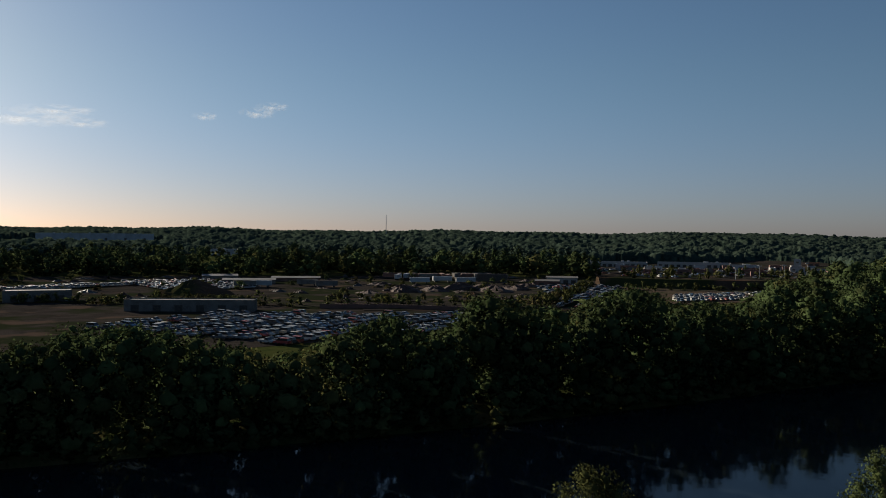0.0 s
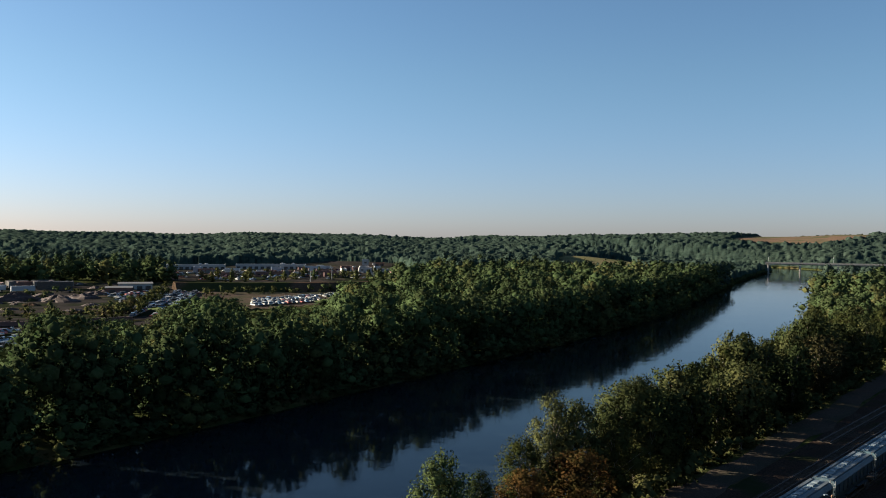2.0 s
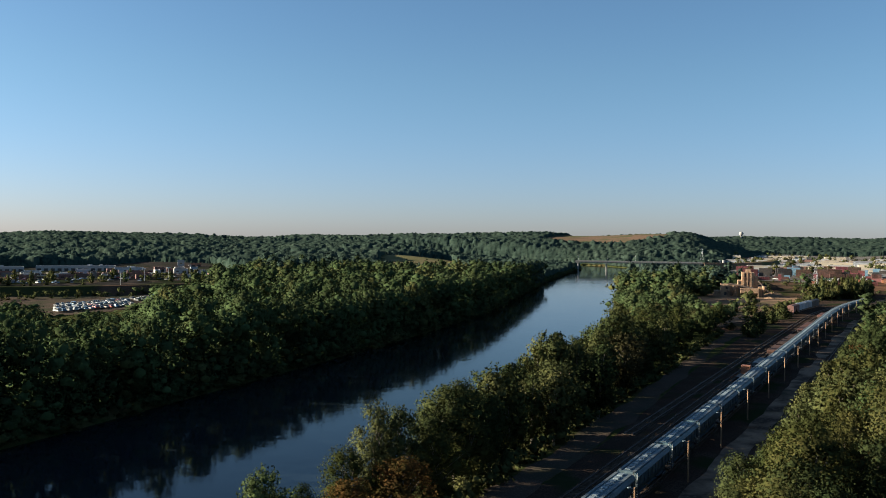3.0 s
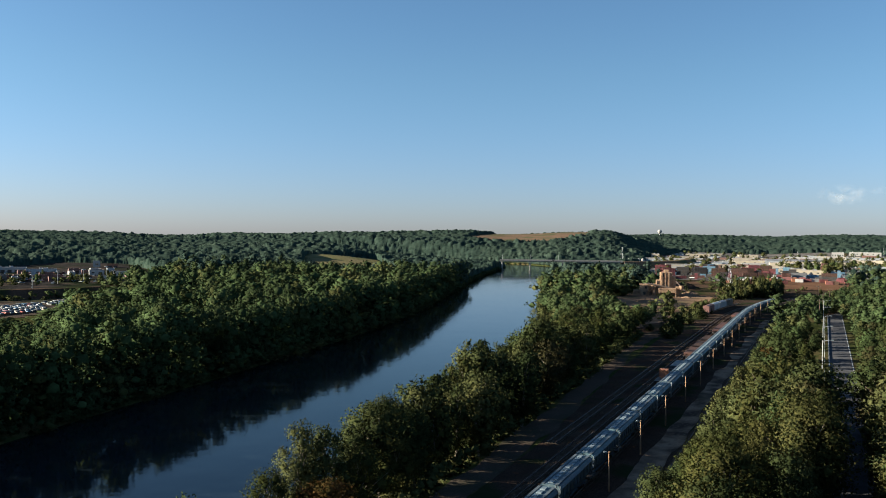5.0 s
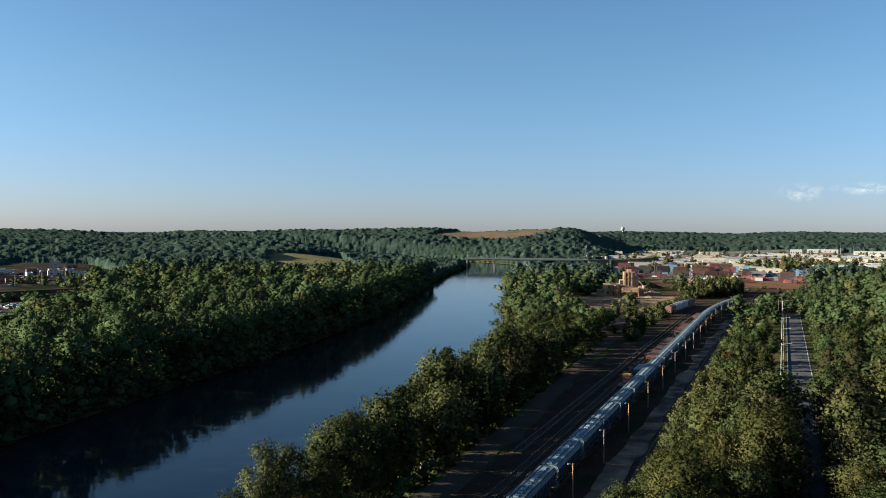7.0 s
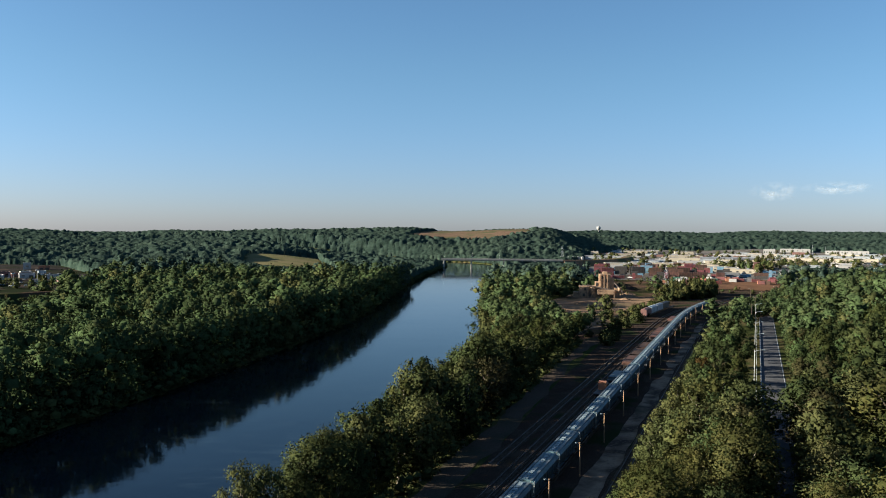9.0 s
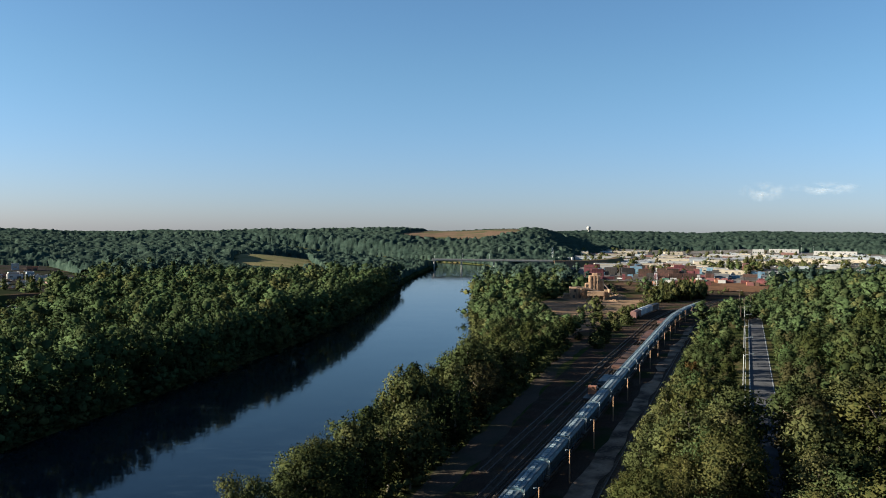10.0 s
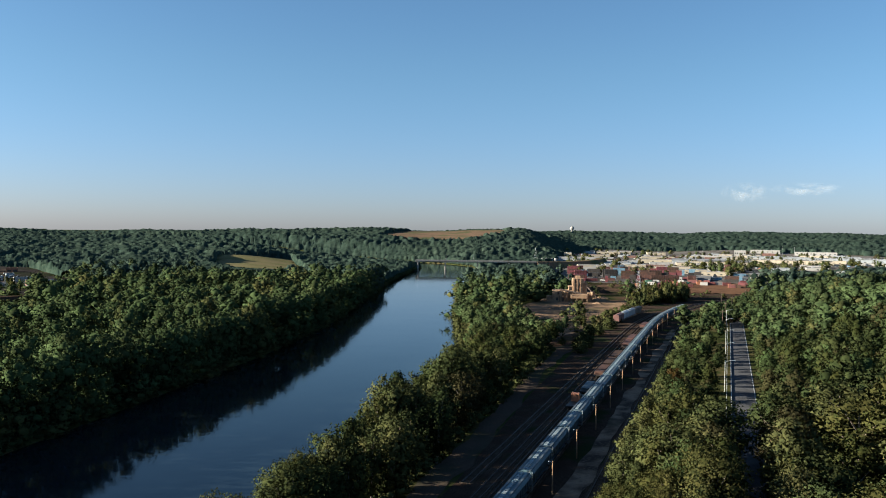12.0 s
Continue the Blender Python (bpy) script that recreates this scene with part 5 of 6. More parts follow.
for i in range(44):
    t_, u_ = random.random(), random.random()
    mat_, word = random.choice(((SHEETWHITE, "white"), (SHEETGREY, "grey"), (SHEETWHITE, "white"), (BRICKRED, "brown"), (DARKCONCRETE, "dark grey")))
    building("shed", "small low " + word + " shed in the store yard", 170 + 160 * t_, 618 + 92 * u_ - 8 * t_, random.uniform(5, 16), random.uniform(4, 9), random.uniform(2.4, 4.2), -18 + random.choice((0, 0, 90)), mat_, ROOFPALE, 0, 2, 1, 0, AWAY)


def cylinder_tank(x, y, r, h, mat, label, z=None):
    ob = thing("storage_tank", Matrix.Translation((x, y, float(ground_z(x, y)) if z is None else z)), label, "tank", "tanks of the town")
    sh = Shape()
    sh.rod((0, 0, -0.5), (0, 0, h), r, sides=20)
    part("shell", sh, mat, ob)
    sh = Shape()
    sh.rod((0, 0, h), (0, 0, h + r * 0.35), r * 1.02, 0.15, 20)
    part("roof", sh, mat, ob)
    return ob


for x, y in ((1055, 642), (1059, 636), (1062, 631), (1052, 647)):
    cylinder_tank(x, y, 2.4, 7.5, SHEETWHITE, "white cylindrical storage tank")
# freight containers in the town yard


def container(x, y, z, heading, mat, label, length=12.0):
    ob = thing("freight_container", pose(x, y, z, 0, 0, heading), label, "container", "containers stacked in the yard")
    sh = Shape()
    n = 16
    xs = [(-length / 2 + i * length / n, 0.04 * (i % 2)) for i in range(n + 1)]
    ring = [(a, -1.2 - b) for a, b in xs] + [(a, 1.2 + b) for a, b in reversed(xs)]
    sh.add([(a, b, 0.05) for a, b in ring] + [(a, b, 2.6) for a, b in ring], [tuple(range(len(ring), 2 * len(ring)))] + [(i, (i + 1) % len(ring), len(ring) + (i + 1) % len(ring), len(ring) + i) for i in range(len(ring))])
    part("box", sh, mat, ob)
    sh = Shape()
    sh.box(length / 2 - 0.02, length / 2 + 0.06, -1.15, 1.15, 0.15, 2.5)
    part("door", sh, mat, ob)
    return ob


for i in range(105):
    a = radians(random.choice((random.uniform(60.4, 63.2), random.uniform(62.5, 66.8), random.uniform(62.5, 66.8), random.uniform(65, 71.5))))
    r = random.uniform(775, 1000)
    x, y = r * math.sin(a), r * math.cos(a)
    mat_, word = random.choice(((REDPAINT, "faded red"), (REDPAINT, "faded red"), (REDPAINT, "faded red"), (BOXBLUE, "dull blue"), (DULLRUST, "dull rust-coloured"), (DARKMETAL, "dark"), (DULLRUST, "dull rust-coloured"), (BRICKRED, "rust brown"), (DARKMETAL, "dark")))
    head, size = -math.degrees(a) + random.choice((0, 0, 8, 90)), random.choice((6.0, 12.0, 12.0))
    for level in range(random.choice((1, 1, 2, 3))):
        container(x, y, float(ground_z(x, y)) + 0.45 + 2.6 * level, head, mat_, word + " ribbed steel freight container", size)
for i in range(34):
    a, r = radians(64.4 + 7.4 * i / 34 + random.uniform(-0.1, 0.1)), random.choice((738, 752, 768)) + random.uniform(-4, 4)
    x, y = r * math.sin(a), r * math.cos(a)
    mat_, word = random.choice(((SHEETWHITE, "white"), (REDPAINT, "faded red"), (REDPAINT, "faded red"), (BOXGREEN, "green"), (ORANGE, "orange"), (DULLRUST, "dull rust-coloured"), (DARKMETAL, "dark")))
    container(x, y, float(ground_z(x, y)) + 0.4, -68 + random.uniform(-12, 12), mat_, word + " ribbed steel freight container", random.uniform(4.5, 7.5))

# bare earth bank below the town
draped("earth_bank", [(640, 279), (704, 307), (732, 232), (665, 211)], EARTH, 0.45, "bare orange-brown earth bank below the town", "embankment", 5)
draped("rough_ground", [(300, 178), (345, 184), (430, 205), (575, 230), (602, 248), (580, 296), (540, 262), (412, 214), (345, 196), (303, 187)], DIRT, 0.12, "rough brown ground beside the plant yard", "ground", 6)
draped("rough_ground", GAP_DIRT, DIRT, 0.10, "rough brown ground between tracks and town", "ground", 8)
draped("cutting_floor", EAST_GAP, BALLAST, 0.15, "dark cinder ground where the tracks turn", "ground", 9)

# ---- old plant on the sand yard ----
plant_ob = thing("concrete_plant", pose(512, 290, 0.05, 0, 0, -58), "abandoned tan concrete plant with towers and chutes", "industrial plant")
for name, b in (("main_block", (-14, -3.5, -4, 6, 0, 7.6)), ("tower", (-1.0, 6.5, -3, 4.5, 0, 15.6)), ("stair_tower", (6.5, 9.0, -1.5, 2.5, 0, 13.2)), ("roof_house", (1.5, 4.5, -1, 3, 15.6, 17.2)), ("side_block", (9.0, 12.5, -3, 3, 0, 6.5)),
                ("link_block", (-3.5, -1.0, -2.5, 4.5, 0, 10.4)), ("low_wing", (-2, 9, -9, -3, 2.6, 5.4)), ("low_shed", (-18, -14, -2, 4, 0, 3.4))):
    part(name, Shape().box(*b, bevel=0.12), PLANT, plant_ob)
# dark slabs on solid walls stand in for the shade inside openings
for i, (x, y, z) in enumerate(((-10, -4.04, 5.5), (-6, -4.04, 5.5), (-2.2, -2.54, 8.6), (0.8, -3.04, 13.4), (4.6, -3.04, 11.2), (2.5, -3.04, 8.0), (-11, -4.04, 1.5), (-7, -4.04, 1.5))):
    part("opening", Shape().box(x - 0.8, x + 0.8, y - 0.05, y + 0.1, z - 0.9, z + 1.1), DARKMETAL, plant_ob)
for x, y in ((-1.7, -8.7), (1.8, -8.7), (5.4, -8.7), (8.7, -8.7), (1.8, -5.5), (8.7, -5.5)):
    part("column", Shape().box(x - 0.25, x + 0.25, y - 0.25, y + 0.25, 0, 2.6), PLANT, plant_ob)
for x in (-0.2, 2.0, 4.2):
    part("pilaster", Shape().box(x, x + 0.7, -3.35, -3.0, 5.4, 15.6), PLANT, plant_ob)
part("chute", Shape().rod((-9, -5, 8.2), (6, -6, 5.4), 0.55, sides=8), STEEL, plant_ob, "rusty sloping conveyor chute")
part("chute", Shape().rod((9, -5, 10.2), (15, -7, 3.2), 0.45, sides=8), STEEL, plant_ob, "rusty sloping conveyor chute")
for x in (-8.5, -6.0, 12.5):
    hop = part("hopper", Shape().rod((x, -6, 3.2), (x, -6, 7.0), 0.5, 1.5, 12), PLANT, plant_ob)
    for dx, dy in ((-1, -1), (1, -1), (1, 1), (-1, 1)):
        part("leg", Shape().rod((x + dx, -6 + dy, -0.3), (x + dx, -6 + dy, 5.4), 0.14, sides=6), STEEL, hop)


def heap(name, x, y, r, h, mat, label, rough=0.25, group=""):
    """A slumped heap with an uneven outline."""
    n, rings = 22, 6
    v, f = [(0, 0, h)], []
    ph = [random.uniform(0, 6.28) for _ in range(4)]
    for j in range(1, rings + 1):
        t = j / rings
        for i in range(n):
            a = 2 * math.pi * i / n
            rr = r * t * (1 + rough * (math.sin(2 * a + ph[0]) * 0.5 + math.sin(5 * a + ph[1]) * 0.25 + random.uniform(-0.2, 0.2)))
            v.append((rr * math.cos(a), rr * math.sin(a), max(-0.3, h * (1 - t) ** 0.9 + random.uniform(-0.12, 0.12) * h * (j < rings)) - 0.3 * (j == rings)))
    f += [(0, 1 + i, 1 + (i + 1) % n) for i in range(n)]
    for j in range(rings - 1):
        f += [(1 + j * n + i, 1 + (j + 1) * n + i, 1 + (j + 1) * n + (i + 1) % n, 1 + j * n + (i + 1) % n) for i in range(n)]
    sh = Shape().add(v, f)
    ob = solid(name, sh, mat, label, "heap", group=group)
    ob.location = (x, y, float(ground_z(x, y)))
    return ob


heap("dirt_heap", -106, 424, 17, 7.5, DIRT, "large brown earth heap in the scrap yard")
heap("dirt_heap", 600, 322, 12, 5.5, BALLAST, "dark grey gravel heap below the town")
for x, y, r, h in ((455, 268, 7, 1.8), (520, 296, 6, 1.6), (530, 280, 7, 2.2), (440, 250, 5, 1.2), (548, 288, 6, 1.8), (505, 268, 4, 1.2)):
    heap("sand_mound", x, y, r, h, SAND, "low tan sand heap on the plant yard", group="heaps of the plant yard")
for x, y, r, h in ((-5, 456, 10, 4.2), (12, 462, 9, 3.4), (26, 474, 11, 4.4), (40, 486, 9, 3.2), (44, 462, 10, 3.6), (58, 478, 9, 3.0), (-22, 440, 8, 2.2), (-18, 500, 9, 2.6), (30, 500, 8, 2.8), (66, 500, 8, 2.4)):
    heap("scrap_heap", x, y, r, h, SCRAP, "rust brown scrap metal heap", 0.4, "heaps of the scrap yard")
# low junk piles all over the scrap yard
for k in range(110):
    x, y = random.uniform(-210, 112), random.uniform(378, 590)
    if inside(x, y, LOT_B) and not (-175 < x < -100 and 430 < y < 505):
        heap("scrap_mound", x, y, random.uniform(2.0, 5.5), random.uniform(0.8, 2.2), random.choice((SCRAP, SCRAP, DARKMETAL, DIRT)), "low dark pile of scrap and earth", 0.5, "piles of the scrap yard")
# levee with a road on top
lev = Shape()
lev.loft([[(x, y - 9, -0.5), (x, y + 9, -0.5), (x, y + 3, 6.2), (x, y - 3, 6.2)] for x, y in ((112, 520), (150, 500), (200, 492), (262, 500))])
solid("levee", lev, DIRT, "long flat-topped earth levee with a road on it", "levee", "structure")

# ---- cars in the lots ----


def car_shapes(kind):
    """Body and greenhouse of a saloon, a van or a pickup, 4.6 m long."""
    if kind == "pickup":
        body = [(-2.5, 0.45), (-2.5, 1.05), (-0.3, 1.08), (0.9, 1.1), (2.3, 0.95), (2.5, 0.7), (2.5, 0.45)]
        roof = [(-0.3, 1.08), (-0.15, 1.68), (0.55, 1.7), (1.15, 1.08)]
    elif kind == "van":
        body = [(-2.4, 0.45), (-2.42, 1.15), (1.2, 1.15), (2.2, 0.95), (2.4, 0.7), (2.4, 0.45)]
        roof = [(-2.36, 1.15), (-2.2, 1.82), (0.6, 1.84), (1.5, 1.12)]
    else:
        body = [(-2.25, 0.42), (-2.3, 0.85), (-1.5, 0.95), (0.95, 0.95), (2.1, 0.8), (2.3, 0.6), (2.3, 0.42)]
        roof = [(-1.7, 0.94), (-1.05, 1.42), (0.25, 1.44), (1.05, 0.94)]
    b = Shape().loft([[(x, y, z) for x, z in body] for y in (-0.88, -0.84, 0.84, 0.88)])
    g = Shape().loft([[(x * k + 0.0, y, z) for x, z in roof] for y, k in ((-0.80, 1.0), (0.80, 1.0))])
    t = Shape().box(roof[1][0] + 0.05, roof[2][0] - 0.05, -0.74, 0.74, roof[1][1] - 0.02, roof[2][1] + 0.05, bevel=0.03)
    return b, g, t


WHEEL = Shape().rod((0, -0.1, 0), (0, 0.1, 0), 0.33, sides=10).mesh("wheel", RUBBER)
KINDS = []
for kind, word in (("saloon", "saloon"), ("van", "van"), ("pickup", "pickup")):
    b_, g_, t_ = car_shapes(kind)
    for paint, colour in zip(CARPAINTS, ("white", "silver", "dark", "blue", "red", "beige")):
        KINDS.append((kind, colour, b_.mesh("body", paint), g_.mesh("window_glass", GLASS), t_.mesh("roof", paint)))


STAID = [k for k in KINDS if k[1] in ("white", "silver", "dark")]


def parked(x, y, heading, choice=None):
    kind, colour, b_, g_, t_ = choice or random.choice(random.choice((KINDS, STAID, STAID, STAID)))
    ob = thing("car", pose(x, y, 0, 0, 0, heading), colour + " " + kind + " parked in a dusty storage lot", "car", "cars stored in the lots")
    ob.location.z = float(ground_z(x, y)) + 0.06
    part("body", b_, None, ob)
    part("window_glass", g_, None, ob)
    part("roof", t_, None, ob)
    for wx in (-1.4, 1.4):
        for wy in (-0.8, 0.8):
            w = part("wheel", WHEEL, None, ob)
            w.location = (wx, wy, 0.33)
    return ob


many = {p.name: Shape() for p in CARPAINTS}
manyglass = Shape()


def parked_far(x, y, z, heading):
    m = pose(x, y, z, 0, 0, heading)
    kind = random.choice(("saloon", "van", "pickup", "saloon"))
    b, g, t = car_shapes(kind)
    sh = many[random.choice(CARPAINTS[:3] * 3 + CARPAINTS).name]
    sh.add(b.v, b.f, m)
    sh.add(t.v, t.f, m)
    manyglass.add(g.v, g.f, m)


random.seed(31)
spots = []
for q in (-222, -216.4, -205, -199.4, -188, -182.4, -171, -165.4, -154, -148.4, -137, -131.4):
    for t in np.arange(186, 300, 2.75):
        x, y = 0.866 * q + 0.5 * t, -0.5 * q + 0.866 * t
        if inside(x, y, LOT_A) and random.random() < (0.93 if q > -200 else 0.6) and y < 326:
            spots.append((x + random.uniform(-0.3, 0.3), y + random.uniform(-0.3, 0.3), -30 + random.uniform(-4, 4) + random.choice((0, 180))))
spots.sort(key=lambda p: math.hypot(p[0], p[1]))
for x, y, a in spots[:250]:
    parked(x, y, a)
for x, y, a in spots[250:]:
    parked_far(x, y, 0.06, a)
# farther lots: rows of stored cars
for x0, y0, x1, y1, rows, gap in ((-165, 500, -120, 440, 9, 6.0), (-220, 420, -180, 470, 8, 6.5)):
    dx, dy = x1 - x0, y1 - y0
    ln = math.hypot(dx, dy)
    for r in range(rows):
        for k in range(int(ln / 2.8)):
            x = x0 + dx * k * 2.8 / ln + r * gap * 0.8
            y = y0 + dy * k * 2.8 / ln + r * gap * 0.5
            if random.random() < 0.85:
                parked_far(x, y, float(ground_z(x, y)) + 0.32, math.degrees(math.atan2(dy, dx)) + 90)
for k in range(60):
    t = k / 60
    for off in (-4.5, 4.5):
        if random.random() < 0.8:
            x, y = 66 + 50 * t + off, 362 + 140 * t
            parked_far(x, y, float(ground_z(x, y)) + 0.3, 70 + 90 * (off > 0))
for r in range(6):
    for k in range(15):
        x, y = 124 + k * 2.8 + r * 2.0, 402 + r * 6.4 + k * 1.2
        if random.random() < 0.85:
            parked_far(x, y, 0.3, 100)
for r in range(3):
    for k in range(14):
        x, y = 178 + k * 2.8, 446 + r * 7 + k * 1.0
        if random.random() < 0.8:
            parked_far(x, y, 0.3, 95)
for k in range(120):
    x, y = random.uniform(70, 112), random.uniform(400, 500)
    if inside(x, y, LOT_B):
        parked_far(x, y, float(ground_z(x, y)) + 0.32, random.uniform(0, 360))
for k in range(150):
    x, y = 140 + 190 * random.random(), random.uniform(585, 700)
    parked_far(x, y, float(ground_z(x, y)) + 0.35, random.uniform(0, 360))
for k in range(190):
    a, r = radians(random.uniform(61, 78)), random.uniform(790, 1500)
    x, y = r * math.sin(a), r * math.cos(a)
    parked_far(x, y, float(ground_z(x, y)) + 0.5, random.uniform(0, 360))
for p in CARPAINTS:
    if many[p.name].v:
        solid("stored_cars", many[p.name], p, "many distant stored cars standing in rows", "cars", "stuff")
solid("stored_car_windows", manyglass, GLASS, "dark windows of the distant stored cars", "cars", "stuff")


def trailer(x, y, heading, mat, label):
    ob = thing("trailer", pose(x, y, float(ground_z(x, y)) + 0.3, 0, 0, heading), label, "trailer", "trailers in the scrap yard")
    part("box", Shape().box(-6, 6, -1.25, 1.25, 1.0, 3.7, bevel=0.06), mat, ob)
    for xx in (-4.5, -3.3, 4.0):
        part("axle", Shape().rod((xx, -1.1, 0.5), (xx, 1.1, 0.5), 0.5, sides=10), RUBBER, ob)
    return ob


for i in range(16):
    x, y = -14 + i * 4.6 + random.uniform(-1, 1), 566 + random.uniform(-14, 12)
    trailer(x, y, random.choice((0, 6, 80, 95)), random.choice((SHEETGREY, DARKCONCRETE, SHEETGREY, BRICKRED)), "weathered box trailer parked in the scrap yard")
for x, y in ((-92, 474), (-84, 478), (-60, 492), (-48, 480), (4, 520), (18, 534), (32, 524)):
    trailer(x, y, random.uniform(-10, 20), random.choice((DARKCONCRETE, SHEETGREY)), "weathered box trailer parked in the scrap yard")
# fence line along the storage lot
fence = Shape()
fence.loft([[(x, y, 0), (x, y + 0.3, 0), (x, y + 0.3, 1.9), (x, y, 1.9)] for x, y in ((-38, 352), (-12, 354), (20, 345), (60, 351))])
solid("board_fence", fence, BRICKRED, "long brown board fence behind the car lot", "fence")

# ---- far landmarks ----
mast = thing("radio_mast", Matrix.Translation((-48, 1500, float(ground_z(-48, 1500)))), "thin grey lattice radio mast on the ridge", "mast")
sh = Shape()
for a in range(3):
    c, s = 0.7 * math.cos(a * 2.094), 0.7 * math.sin(a * 2.094)
    sh.rod((c, s, -1), (c * 0.6, s * 0.6, 40), 0.26, 0.18, 5)
part("lattice", sh, GALV, mast)
sh = Shape()
for k in range(26):
    for a in range(3):
        c0, s0, c1, s1 = [0.62 * f(b * 2.094) for b in (a, a + 1) for f in (math.cos, math.sin)]
        sh.rod((c0, s0, k * 1.5), (c1, s1, k * 1.5 + 1.5), 0.06, sides=3)
part("bracing", sh, GALV, mast)
wt = thing("water_tower", Matrix.Translation((2172, 1238, float(ground_z(2172, 1238)))), "white water tower with a rounded tank", "water tower")
part("tank", Shape().loft([[(r * math.cos(a * 0.3142), r * math.sin(a * 0.3142), z) for a in range(20)] for r, z in ((2.0, 12), (4.8, 15), (6.2, 18.6), (5.0, 22), (1.4, 24))]), SHEETWHITE, wt)
part("stem", Shape().rod((0, 0, -1), (0, 0, 13), 2.2, 1.6, 14), SHEETWHITE, wt)


def pylon(x, y, h, label):
    ob = thing("power_pylon", Matrix.Translation((x, y, float(ground_z(x, y)))), label, "pylon", "pylons near the bridge")
    for a, b in ((-1, -1), (1, -1), (1, 1), (-1, 1)):
        part("leg", Shape().rod((a * h * 0.09, b * h * 0.09, -0.5), (a * 0.35, b * 0.35, h), 0.07, 0.05, 5), GALV, ob)
    sh = Shape()
    for k in range(7):
        z0, z1 = h * k / 7, h * (k + 1) / 7
        r0, r1 = h * 0.09 * (1 - k / 7) + 0.3, h * 0.09 * (1 - (k + 1) / 7) + 0.3
        for sx in (-1, 1):
            sh.rod((-r0, sx * r0, z0), (r1, sx * r1, z1), 0.035, sides=3)
            sh.rod((sx * r0, -r0, z0), (sx * r1, r1, z1), 0.035, sides=3)
    part("bracing", sh, GALV, ob)
    for z in (h * 0.72, h * 0.86, h * 0.97):
        part("cross_arm", Shape().rod((-3.2, 0, z), (3.2, 0, z), 0.12, sides=4), GALV, ob)
    return ob


pylon(975, 610, 26, "grey lattice power pylon beside the bridge ramp")
pylon(557, 264, 20.5, "thin grey lattice pylon below the town")


def pole(x, y, h, label):
    ob = thing("light_mast", Matrix.Translation((x, y, float(ground_z(x, y)))), label, "mast", "masts of the town")
    part("shaft", Shape().rod((0, 0, -0.5), (0, 0, h), 0.22, 0.12, 6), GALV, ob)
    part("head", Shape().box(-1.2, 1.2, -0.3, 0.3, h - 0.2, h + 0.3), GALV, ob)
    return ob


for x, y, h in ((1571, 450, 22), (1505, 499, 16), (1261, 416, 14), (1360, 533, 16), (1144, 497, 13), (949, 407, 11), (1741, 522, 20)):
    pole(x, y, h, "tall thin grey light mast")
for x, y, h in ((262, 600, 9), (240, 590, 9), (212, 560, 9), (283, 610, 10)):
    pole(x, y, h, "tall thin light pole by the stores")

# single trees and bushes in the open yards
random.seed(41)
yard_trees = [(404, 226, 11.5, 13), (393, 227, 7, 8), (380, 214, 5, 7), (365, 212, 4, 6), (350, 206, 4, 6), (372, 226, 4, 7), (420, 232, 5, 7), (333, 204, 3.5, 6)]
for i in range(26):
    yard_trees.append((-120 + random.uniform(0, 50), 394 + random.uniform(-3, 4), random.uniform(1.8, 3.2), 4))
for i in range(46):
    x = random.uniform(-40, 70)
    yard_trees.append((x, 372 + random.uniform(-8, 26), random.uniform(2.5, 6.5), random.uniform(4, 7)))
for i in range(40):
    t = random.random()
    yard_trees.append((56 + 44 * t + random.uniform(-4, 4), 372 + 120 * t, random.uniform(3, 6.5), random.uniform(4, 7)))
for i in range(34):
    yard_trees.append((random.uniform(120, 260), 482 + random.uniform(-5, 5), random.uniform(3, 6), random.uniform(4, 7)))
for i in range(50):
    yard_trees.append((random.uniform(150, 300), random.uniform(575, 640), random.uniform(4, 8.5), random.uniform(4, 8)))
for i in range(40):
    t = random.random()
    yard_trees.append((512 + 55 * t + random.uniform(-8, 8), 246 - 2 * t + random.uniform(-8, 8), random.uniform(5, 9.5), random.uniform(5, 8)))
for i in range(70):
    a, r = radians(random.uniform(64.6, 68.0)), random.uniform(590, 650)
    if SO(r * math.sin(a), r * math.cos(a))[1] > 30:
        yard_trees.append((r * math.sin(a), r * math.cos(a), random.uniform(8, 15), random.uniform(5, 7.5)))
for i in range(240):
    a, r = radians(random.uniform(60, 80)), random.uniform(880, 1880)
    yard_trees.append((r * math.sin(a), r * math.cos(a), random.uniform(6, 11), random.uniform(8, 15)))
for i in range(14):
    yard_trees.append((940 + random.uniform(-16, 16), 342 + random.uniform(-16, 16), random.uniform(9, 14), 10))
for i in range(230):
    x, y = random.uniform(-240, 118), random.uniform(350, 600)
    if inside(x, y, LOT_B) and (math.sin(x * 0.05 + 1) * math.sin(y * 0.07) > 0.15 or y > 560):
        yard_trees.append((x, y, random.uniform(2, 7), random.uniform(4, 8)))
for i in range(70):
    t = random.random()
    yard_trees.append((335 + 215 * t + random.uniform(-9, 9), 198 + 52 * t + random.uniform(-7, 6), random.uniform(2.0, 6.0), random.uniform(3, 6.5)))
for i in range(60):
    t = random.random()
    yard_trees.append((-200 + 150 * t + random.uniform(-5, 5), 372 - 8 * t + random.uniform(-5, 5), random.uniform(2.5, 6), random.uniform(4, 7)))
for i in range(150):
    x, y = random.uniform(530, 725), random.uniform(222, 405)
    if inside(x, y, GAP_DIRT) and not inside(x, y, [(640, 279), (704, 307), (732, 232), (665, 211)]):
        yard_trees.append((x, y, random.uniform(1.5, 5.0), random.uniform(3, 7)))
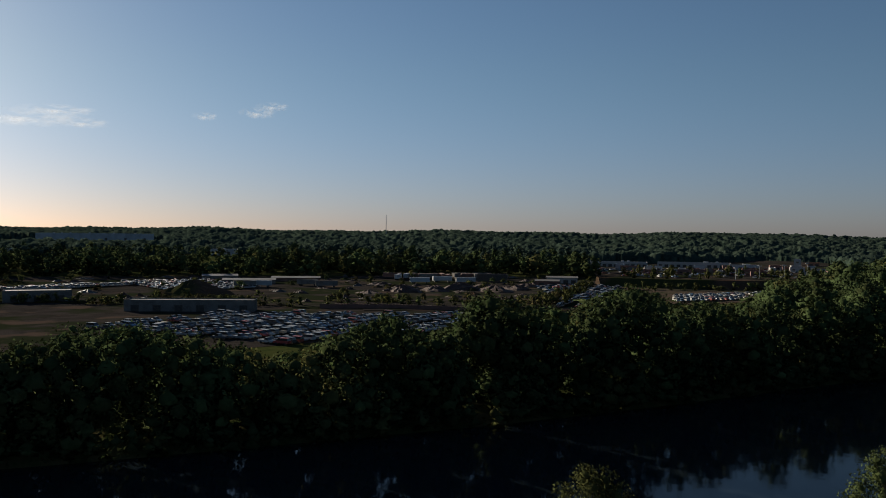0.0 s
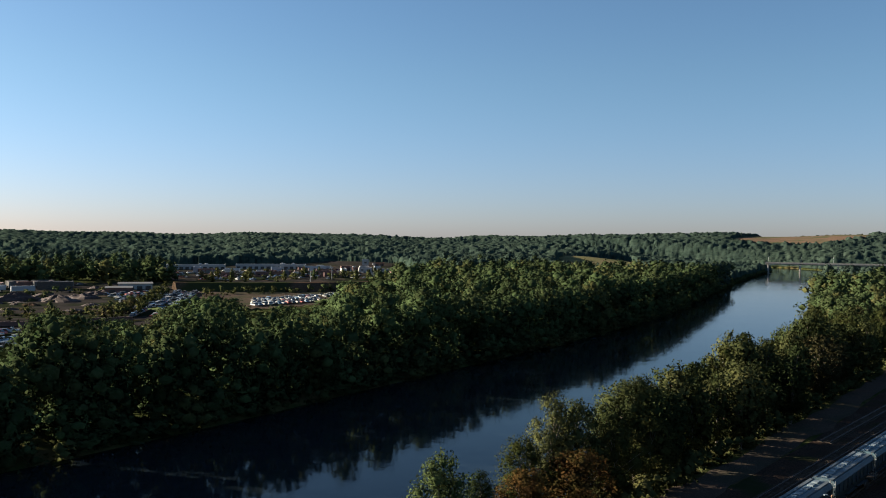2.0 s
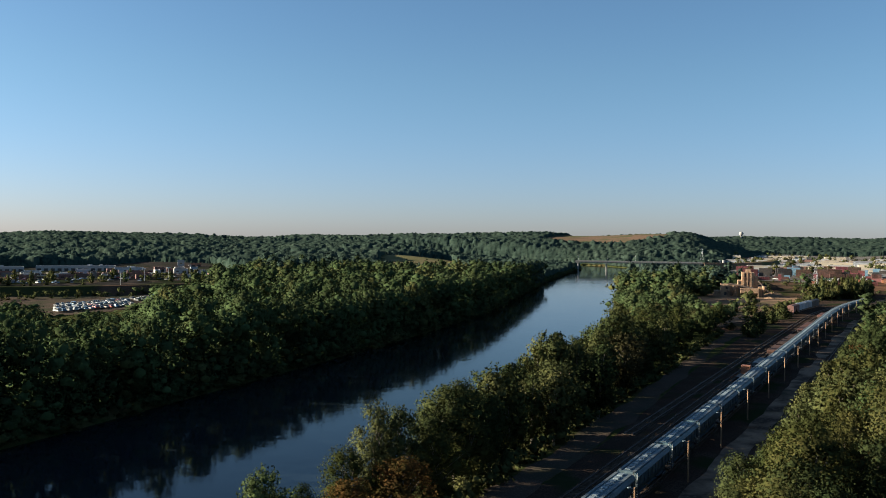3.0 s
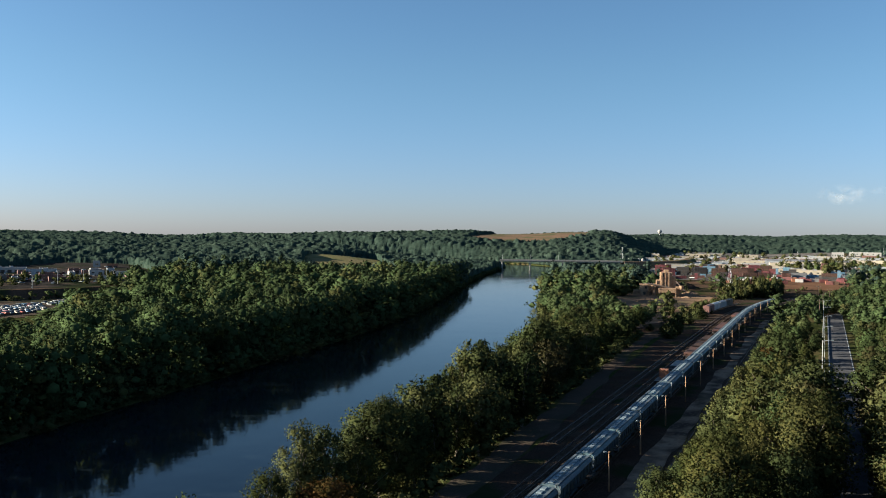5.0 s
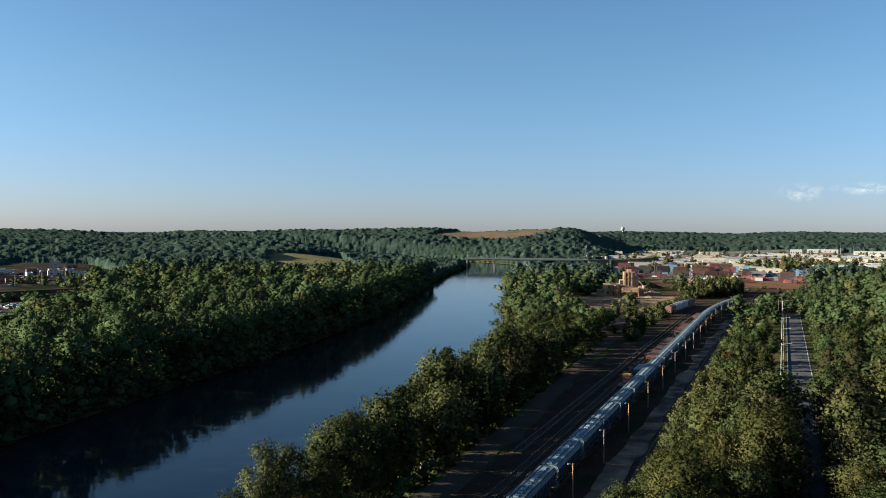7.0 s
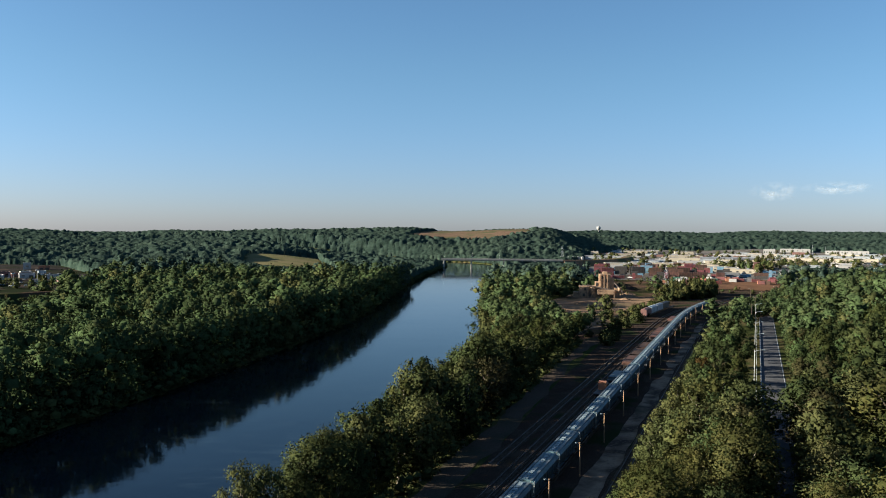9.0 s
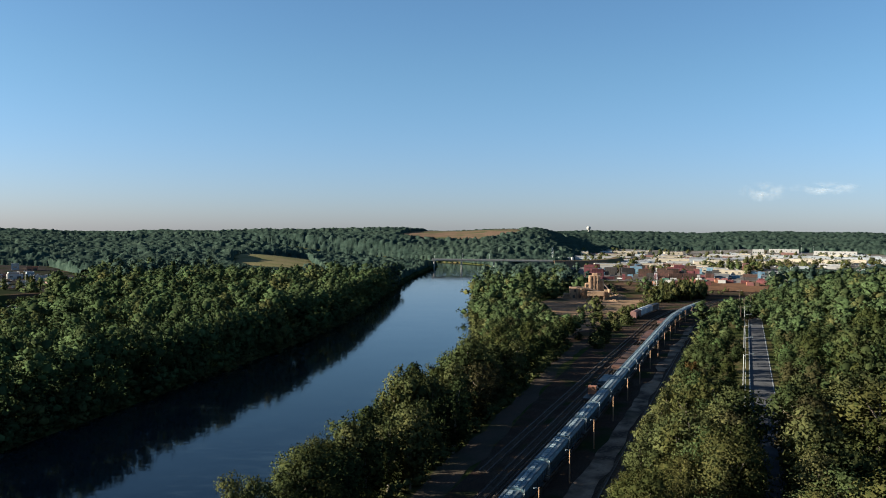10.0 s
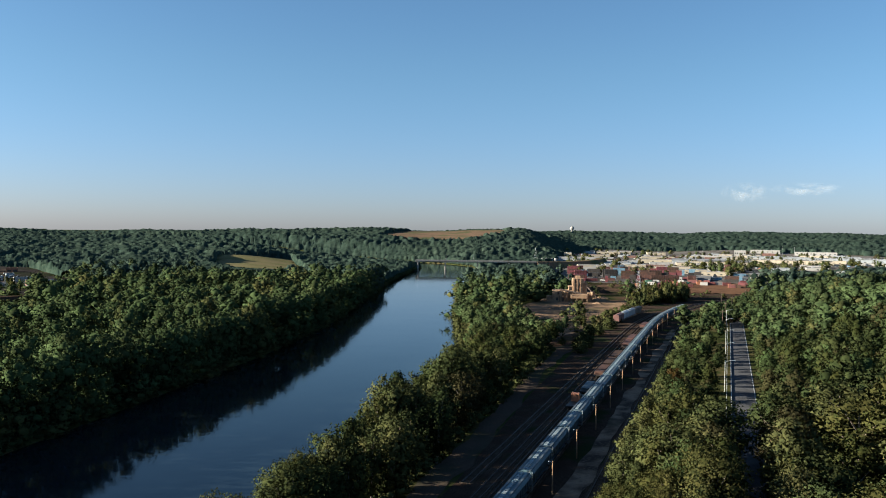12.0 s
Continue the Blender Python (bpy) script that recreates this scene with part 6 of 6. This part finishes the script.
joined_wood("yard_trees", [p for p in yard_trees if p[2] > 7], 1, GREENS, "scattered green trees in the yards", True)
joined_wood("yard_bushes", [p for p in yard_trees if p[2] <= 7], 3, GREENS, "scattered green bushes and small trees in the yards", True)

# ---- clouds ----
CLOUD = bpy.data.materials.new("thin_cloud")
CLOUD.use_nodes = True
_cn, _cl = CLOUD.node_tree.nodes, CLOUD.node_tree.links
_tr, _df, _tl = _cn.new("ShaderNodeBsdfTransparent"), _cn["Principled BSDF"], _cn.new("ShaderNodeBsdfTranslucent")
_half, _mx = _cn.new("ShaderNodeMixShader"), _cn.new("ShaderNodeMixShader")
_df.inputs["Base Color"].default_value, _df.inputs["Roughness"].default_value = (0.9, 0.9, 0.9, 1), 1.0
_tl.inputs["Color"].default_value = (0.9, 0.9, 0.9, 1)
_cl.new(_df.outputs[0], _half.inputs[1])
_cl.new(_tl.outputs[0], _half.inputs[2])
_tc, _mp, _nz = _cn.new("ShaderNodeTexCoord"), _cn.new("ShaderNodeMapping"), _cn.new("ShaderNodeTexNoise")
_gr, _vm, _mr, _nr, _mu = _cn.new("ShaderNodeTexGradient"), _cn.new("ShaderNodeMapping"), _cn.new("ShaderNodeMapRange"), _cn.new("ShaderNodeMapRange"), _cn.new("ShaderNodeMath")
_gr.gradient_type = "SPHERICAL"
_cl.new(_tc.outputs["Object"], _vm.inputs["Vector"])
_cl.new(_vm.outputs[0], _gr.inputs["Vector"])
_cl.new(_tc.outputs["Object"], _mp.inputs["Vector"])
_mp.inputs["Scale"].default_value = (2.0, 0.9, 0.9)
_nz.inputs["Scale"].default_value, _nz.inputs["Detail"].default_value = 1.3, 3.0
_cl.new(_mp.outputs[0], _nz.inputs["Vector"])
_nr.inputs["From Min"].default_value, _nr.inputs["From Max"].default_value = 0.42, 0.68
_cl.new(_nz.outputs["Fac"], _nr.inputs["Value"])
_mr.inputs["From Max"].default_value = 0.7
_cl.new(_gr.outputs["Fac"], _mr.inputs["Value"])
_mu.operation = "MULTIPLY"
_cl.new(_mr.outputs[0], _mu.inputs[0])
_cl.new(_nr.outputs[0], _mu.inputs[1])
_m2 = _cn.new("ShaderNodeMath")
_m2.operation = "MULTIPLY"
_m2.inputs[1].default_value = 0.36
_cl.new(_mu.outputs[0], _m2.inputs[0])
_cl.new(_m2.outputs[0], _mx.inputs[0])
_cl.new(_tr.outputs[0], _mx.inputs[1])
_cl.new(_half.outputs[0], _mx.inputs[2])
_cl.new(_mx.outputs[0], _cn["Material Output"].inputs["Surface"])
for x, y, z, w, h in ((-1640, 3685, 512, 260, 42), (-1500, 3690, 545, 170, 26), (-1411, 3743, 498, 110, 24), (-935, 3889, 553, 60, 20), (-710, 3936, 578, 90, 28), (-645, 3948, 609, 80, 22), (3783, 1297, 234, 105, 46), (3850, 1060, 246, 150, 30)):
    n_ = 24
    sh = Shape()
    sh.add([(math.cos(2 * math.pi * i / n_), 0.03 * math.sin(i), math.sin(2 * math.pi * i / n_)) for i in range(n_)], [tuple(range(n_))])
    cl = solid("cloud", sh, CLOUD, "small thin white evening cloud", "cloud", "stuff")
    cl.matrix_basis = Matrix.LocRotScale((x, y, z), Euler((0, 0, -math.atan2(x, y))), (w, 1, h))
